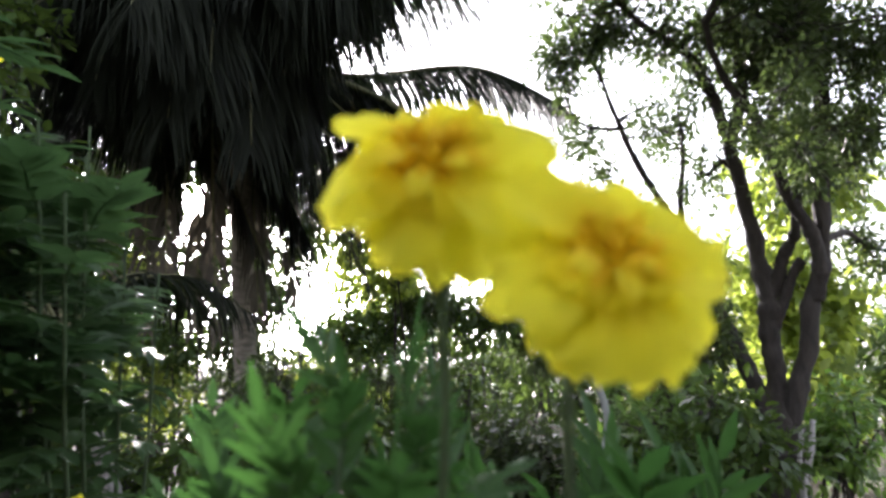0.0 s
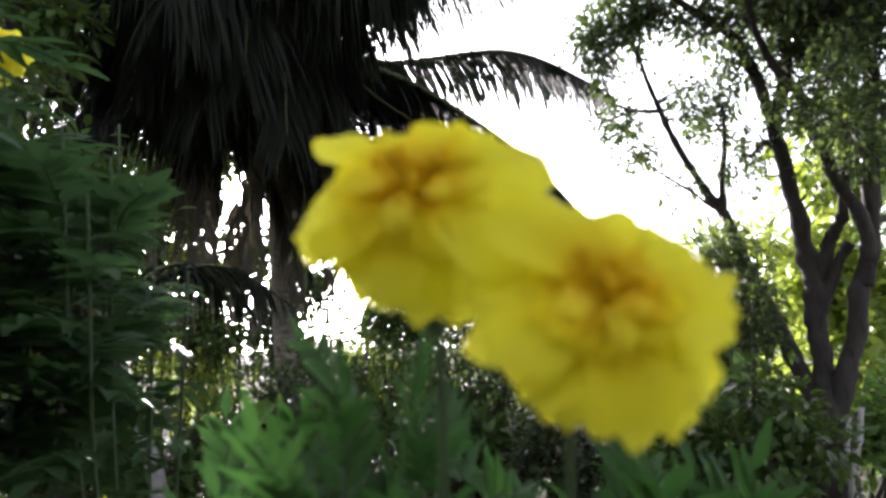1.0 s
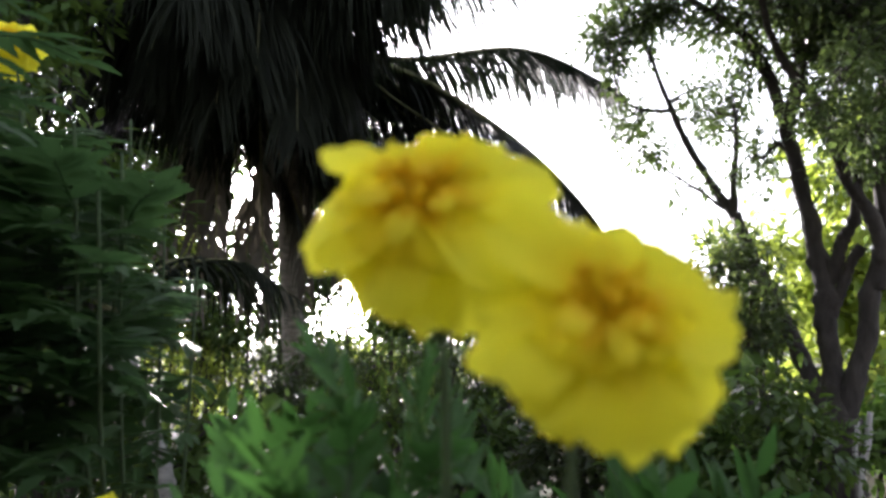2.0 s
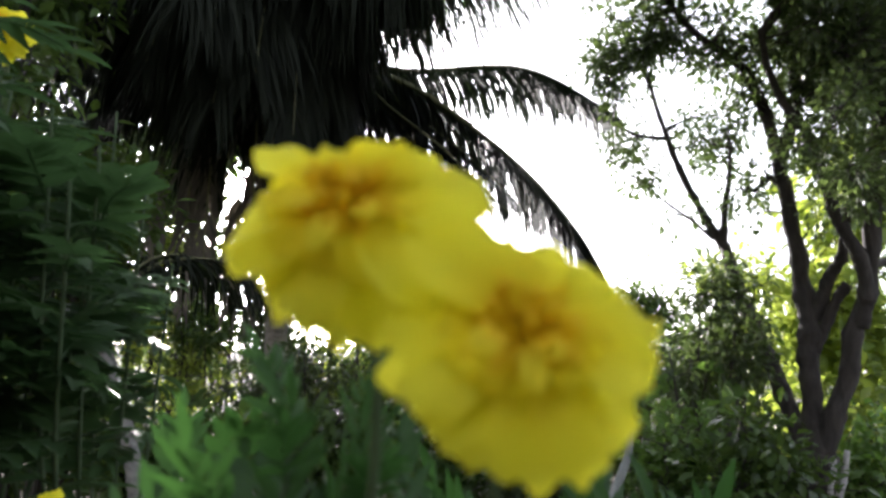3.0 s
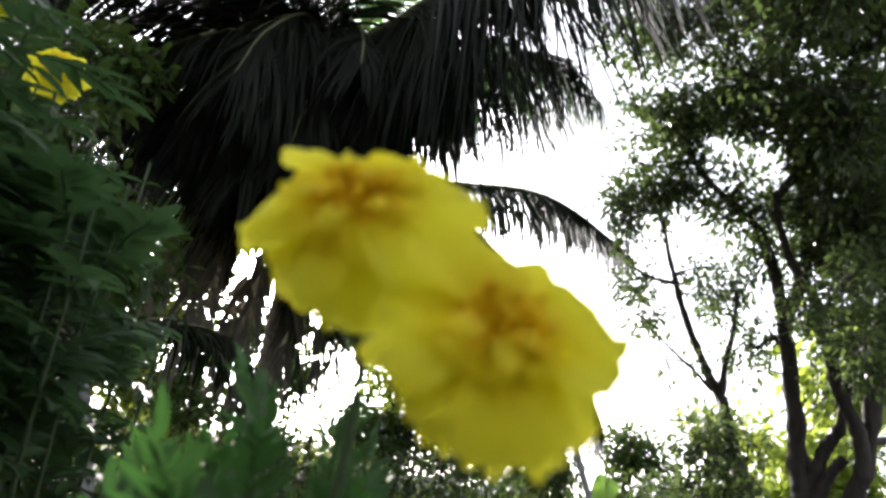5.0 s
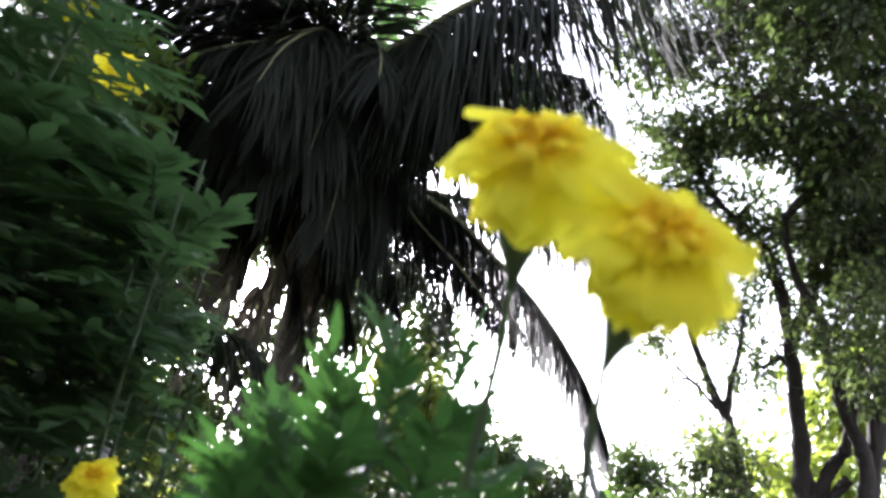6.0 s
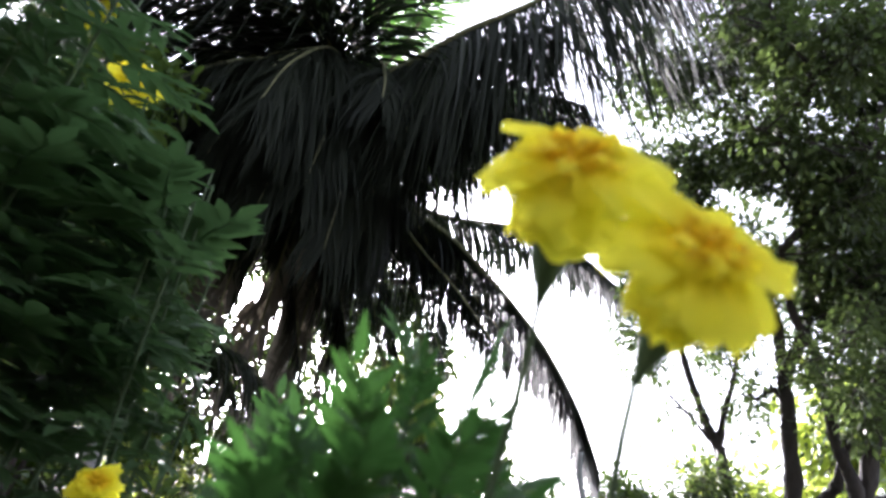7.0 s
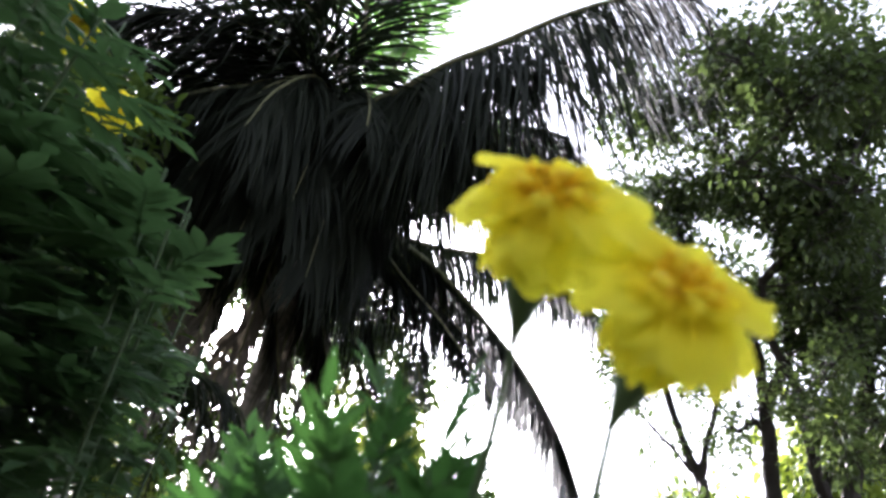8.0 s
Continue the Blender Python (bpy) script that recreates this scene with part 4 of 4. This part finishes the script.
def leaflet(verts, faces, p, d, up, length, width, rng, n=8):
    """A lance-shaped leaflet with toothed edges, folded along its middle."""
    d = d.normalized()
    s = d.cross(up).normalized()
    u = s.cross(d)
    b, bend = len(verts), rng.uniform(0.05, 0.3)
    for i in range(n + 1):
        q = i / n
        w = width / 2 * (math.sin(math.pi * q ** 0.75) ** 0.9 if 0 < q < 1 else 0.06)
        w *= 1.0 if i % 2 else 0.86
        c = p + d * length * q - u * length * bend * q * q
        verts += [c - s * w + u * w * 0.35, c, c + s * w + u * w * 0.35]
    for i in range(n):
        a = b + 3 * i
        faces += [(a, a + 1, a + 4, a + 3), (a + 1, a + 2, a + 5, a + 4)]


def marigold_leaf_mesh(rng, length=0.11, pairs=6, material=M_MARI, broad=1.0):
    """A pinnate leaf along +x, its upper side to +z."""
    v, f = [], []
    pts = spline([(0, 0, 0), (length * 0.5, rng.uniform(-.004, .004), 0.008), (length * 0.93, rng.uniform(-.006, .006), -0.004)], 18)
    tube(v, f, pts, 0.0013, 0.0006, 5)
    for i in range(pairs):
        q = 0.22 + 0.72 * i / (pairs - 0.3)
        p = pts[min(18, int(q * 18))]
        size = length * (0.32 + 0.16 * math.sin(math.pi * min(1, q + 0.1)))
        for sg in (-1, 1):
            d = Vector((0.75 + rng.uniform(-.15, .15), sg * (0.8 - 0.3 * q), rng.uniform(-.15, .2)))
            leaflet(v, f, p, d, Vector((0, sg * 0.2, 1)), size * rng.uniform(0.85, 1.15), size * rng.uniform(0.2, 0.28) * broad, rng)
    leaflet(v, f, pts[18], Vector((1, rng.uniform(-.2, .2), -0.1)), Vector((0, 0, 1)), length * 0.42, length * 0.105 * broad, rng)
    return mesh_of("marigold_leaf", v, f, material)


_lr = random.Random(3)
LEAVES = [marigold_leaf_mesh(_lr, 0.10 + 0.01 * (i % 3), 4 + i % 3, M_MARI, 1.35) for i in range(6)]
FRONT_LEAVES = [marigold_leaf_mesh(_lr, 0.11 + 0.01 * (i % 3), 5, M_MARI_FRONT, 1.15) for i in range(6)]


def put_leaf(rng, parent, p, d, size=1.0, up=None):
    d = Vector(d).normalized()
    up = up or Vector((rng.uniform(-.35, .35), rng.uniform(-.35, .35), 1))
    y = up.cross(d).normalized()
    z = d.cross(y)
    m = Matrix.Translation(p) @ Matrix((d, y, z)).transposed().to_4x4() @ Matrix.Scale(size, 4)
    if any(in_gap(parent.location + p + d * 0.16 * size * e / 4 + y * w) for e in range(5) for w in (-0.02, 0, 0.02)):
        return    # kept clear where the sun breaks through
    part("leaf", rng.choice(FRONT_LEAVES if parent.location.y < 0.5 else LEAVES), parent, "", m)


def stem(parent, pts, r0, r1, label=""):
    s = spline(pts, 8 * (len(pts) - 1))
    v, f = [], []
    tube(v, f, s, r0, r1, 8)
    part("stem", mesh_of("stem", v, f, M_STEM), parent, label)
    return s


def leafy(rng, parent, s, start, count, size=1.0, lean=(0, 0, 0), rise=0.35, reach=None):
    """Leaves up a stem in turning pairs, from the fraction start to its top."""
    n = len(s) - 1
    for i in range(count):
        q = start + (1 - start) * (i + 0.5) / count
        p = s[min(n, int(q * n))]
        a = i * 2.4 + rng.uniform(-.4, .4)
        d = Vector((math.cos(a), math.sin(a), rise + rng.uniform(-.4, .35))) + Vector(lean)
        k = size * rng.uniform(0.75, 1.2)
        tip = parent.location + p + d.normalized() * 0.15 * k
        if reach is not None and tip.x > reach * tip.y:
            d.x = -abs(d.x) - 0.2
        put_leaf(rng, parent, p, d, k)


def hero_marigold():
    rng = random.Random(8)
    base = Vector((0.0, 0.34, 0))
    ob = thing("marigold_plant", base, "tall marigold with two large yellow double flowers", "flower plant", "marigolds")
    A, B = Vector((-0.034, 0.245, 1.401)) - base, Vector((0.027, 0.226, 1.360)) - base
    axa, axb = Vector((0.0, -0.86, 0.52)), Vector((0.08, -0.84, 0.55))
    outer_a = [(190, 3.8, 2.6, 0.15), (212, 3.3, 2.2, 0.1), (165, 2.8, 1.2, 0.2), (142, 4.0, 1.4, 0.3), (112, 1.7, 1.8, 0.1), (58, 3.2, 2.6, 0.2), (32, 3.2, 2.4), (8, 4.0, 2.7, 0.2), (-18, 4.7, 2.8, 0.15),
               (-40, 4.4, 2.7, 0.1), (-62, 4.0, 2.6), (-84, 3.6, 2.5), (-108, 3.6, 2.4), (228, 3.1, 2.0)]
    outer_b = [(192, 4.0, 2.2), (213, 3.7, 2.3), (236, 3.6, 2.4), (258, 3.8, 2.6), (280, 4.0, 2.6), (302, 4.2, 2.4), (322, 4.0, 2.5), (345, 3.6, 2.6),
               (10, 3.8, 2.6), (35, 3.4, 2.7, 0.2), (62, 3.1, 2.7, 0.3), (88, 3.2, 2.6, 0.4), (112, 3.6, 2.6, 0.45), (136, 4.1, 2.6, 0.4), (156, 4.0, 2.3), (174, 3.6, 2.0)]
    _, ma = flower_head(rng, ob, A, axa, 0, outer_a, 1.24, 7)
    _, mb = flower_head(rng, ob, B, axb, 0, outer_b, 1.13, 8)
    fork = Vector((-0.01, 0.0, 1.02))
    ta, tb = ma @ Vector((0, 0, -0.074)), mb @ Vector((0, 0, -0.074))
    main = stem(ob, [(0, 0, -0.03), (0.01, 0.01, 0.5), fork], 0.006, 0.0045)
    sa = stem(ob, [fork, fork.lerp(ta, 0.5) + Vector((-0.015, 0.02, 0)), ta + Vector((0, 0.012, -0.045)), ta], 0.0036, 0.0018)
    sb = stem(ob, [fork, fork.lerp(tb, 0.5) + Vector((0.02, 0.01, 0)), tb + Vector((0, 0.012, -0.045)), tb], 0.0036, 0.0018)
    leafy(rng, ob, main, 0.15, 26, 1.0)
    leafy(rng, ob, sa[:14], 0.05, 4, 0.6, (0, 0.2, 0.1))
    leafy(rng, ob, sb[:14], 0.05, 4, 0.6, (0, 0.2, 0.1))
    # side shoots with upright leaves
    for p, n, size in (((-0.1, 0.43, 1.3), 3, 0.62), ((-0.105, 0.42, 1.255), 3, 0.62), ((-0.12, 0.38, 1.23), 3, 0.62), ((-0.14, 0.4, 1.21), 3, 0.62), ((-0.06, 0.46, 1.28), 3, 0.62), ((-0.03, 0.48, 1.25), 3, 0.62), ((-0.16, 0.4, 1.19), 3, 0.62), ((-0.19, 0.44, 1.19), 3, 0.62), ((-0.07, 0.42, 1.24), 3, 0.62), ((-0.18, 0.52, 1.25), 3, 0.62), ((-0.05, 0.46, 1.215), 3, 0.62), ((-0.22, 0.55, 1.23), 3, 0.62), ((0.0, 0.5, 1.21), 3, 0.62),
                       ((0.009, 0.738, 1.120), 3, 1.1), ((0.058, 0.708, 1.131), 3, 1.1), ((0.110, 0.703, 1.136), 3, 1.1), ((0.167, 0.723, 1.138), 3, 1.1), ((0.218, 0.740, 1.124), 3, 1.1), ((0.091, 0.781, 1.095), 3, 1.1), ((0.195, 0.762, 1.097), 3, 1.1)):
        tip = Vector(p) - base
        s = stem(ob, [fork - Vector((0, 0, 0.1)), fork.lerp(tip, 0.6) + Vector((tip.x * 0.3, 0.01, 0)), tip], 0.003, 0.0015)
        leafy(rng, ob, s, 0.45, n, size, (0, 0, 0.35), 0.5)
        put_leaf(rng, ob, tip, (rng.uniform(-.5, .5), rng.uniform(-.5, .5), 0.8), size, Vector((rng.uniform(-1, 1), rng.uniform(-1, 1), 0.5)))


hero_marigold()


def side_marigold(seed, base, tops, label, heads=()):
    rng = random.Random(seed)
    base = Vector(base)
    ob = thing("marigold_plant", base, label, "flower plant", "marigolds")
    fork = Vector((0, 0, 0.7))
    stem(ob, [(0, 0, -0.03), (0.005, 0.01, 0.35), fork], 0.010, 0.008)
    for t in tops:
        tip = Vector(t) - base
        s = stem(ob, [fork, fork.lerp(tip, 0.5) + Vector((tip.x * 0.25, tip.y * 0.25, 0)), tip], 0.0045, 0.002)
        leafy(rng, ob, s, 0.45 if t[0] < -0.6 else 0.6, 13, 1.45, (0.2, -0.1, -0.1), 0.3, -0.47)
    for place, axis, size in heads:
        outer = [(i * 30 + rng.uniform(-8, 8), rng.uniform(3.0, 3.8), rng.uniform(1.9, 2.5)) for i in range(12)]
        h, m = flower_head(rng, ob, Vector(place) - base, axis, 0, outer, size, 12)
        t = m @ Vector((0, 0, -0.074))
        stem(ob, [fork + Vector((0, 0, 0.2)), fork.lerp(t, 0.6), t + (t - (Vector(place) - base)) * 0.5, t], 0.0035, 0.0022)


side_marigold(81, (-0.78, 0.95, 0), [(-0.69, 0.83, 1.61), (-0.62, 0.97, 1.45), (-0.83, 1.03, 1.80), (-0.67, 0.97, 1.60), (-0.76, 0.92, 1.41), (-0.60, 1.05, 1.62)],
              "bushy marigold with dark feathery leaves and a yellow flower", [((-0.945, 1.2, 1.928), (0.4, -0.8, 0.3), 1.85)])
side_marigold(82, (-0.95, 0.80, 0), [(-0.83, 0.69, 1.54), (-0.74, 0.74, 1.38), (-1.0, 0.83, 1.85), (-0.86, 0.70, 1.78), (-0.76, 0.76, 1.82), (-0.72, 0.66, 1.86), (-0.67, 0.72, 1.92), (-0.80, 0.62, 1.92), (-0.9, 0.75, 2.0), (-1.05, 0.92, 2.0), (-1.0, 1.0, 2.04), (-0.92, 1.08, 2.05), (-0.95, 0.85, 2.12), (-0.95, 0.66, 1.70), (-0.74, 0.72, 1.22), (-0.70, 0.76, 1.66), (-0.8, 0.8, 1.68)],
              "bushy marigold in shade beside the taller flowers", [((-0.925, 0.958, 1.950), (0.4, -0.7, 0.3), 1.8)])
side_marigold(83, (-0.66, 1.30, 0), [(-0.57, 0.85, 1.65), (-0.5, 0.8, 1.54), (-0.73, 0.95, 1.76), (-0.56, 0.95, 1.63), (-0.58, 1.25, 1.50), (-0.62, 1.20, 1.66), (-0.75, 1.30, 1.80)],
              "leafy marigold without flowers behind the others")
side_marigold(84, (-1.15, 1.25, 0), [(-1.0, 1.15, 1.70), (-0.9, 1.10, 1.5), (-1.2, 1.2, 1.9), (-1.05, 1.2, 1.6)],
              "leafy marigold without flowers behind the others")
side_marigold(85, (-0.50, 0.76, 0), [(-0.56, 0.74, 1.10), (-0.62, 0.78, 1.16)],
              "low marigold with a single orange-yellow flower", [((-0.444, 0.735, 1.175), (0.2, -0.7, 0.6), 0.9)])
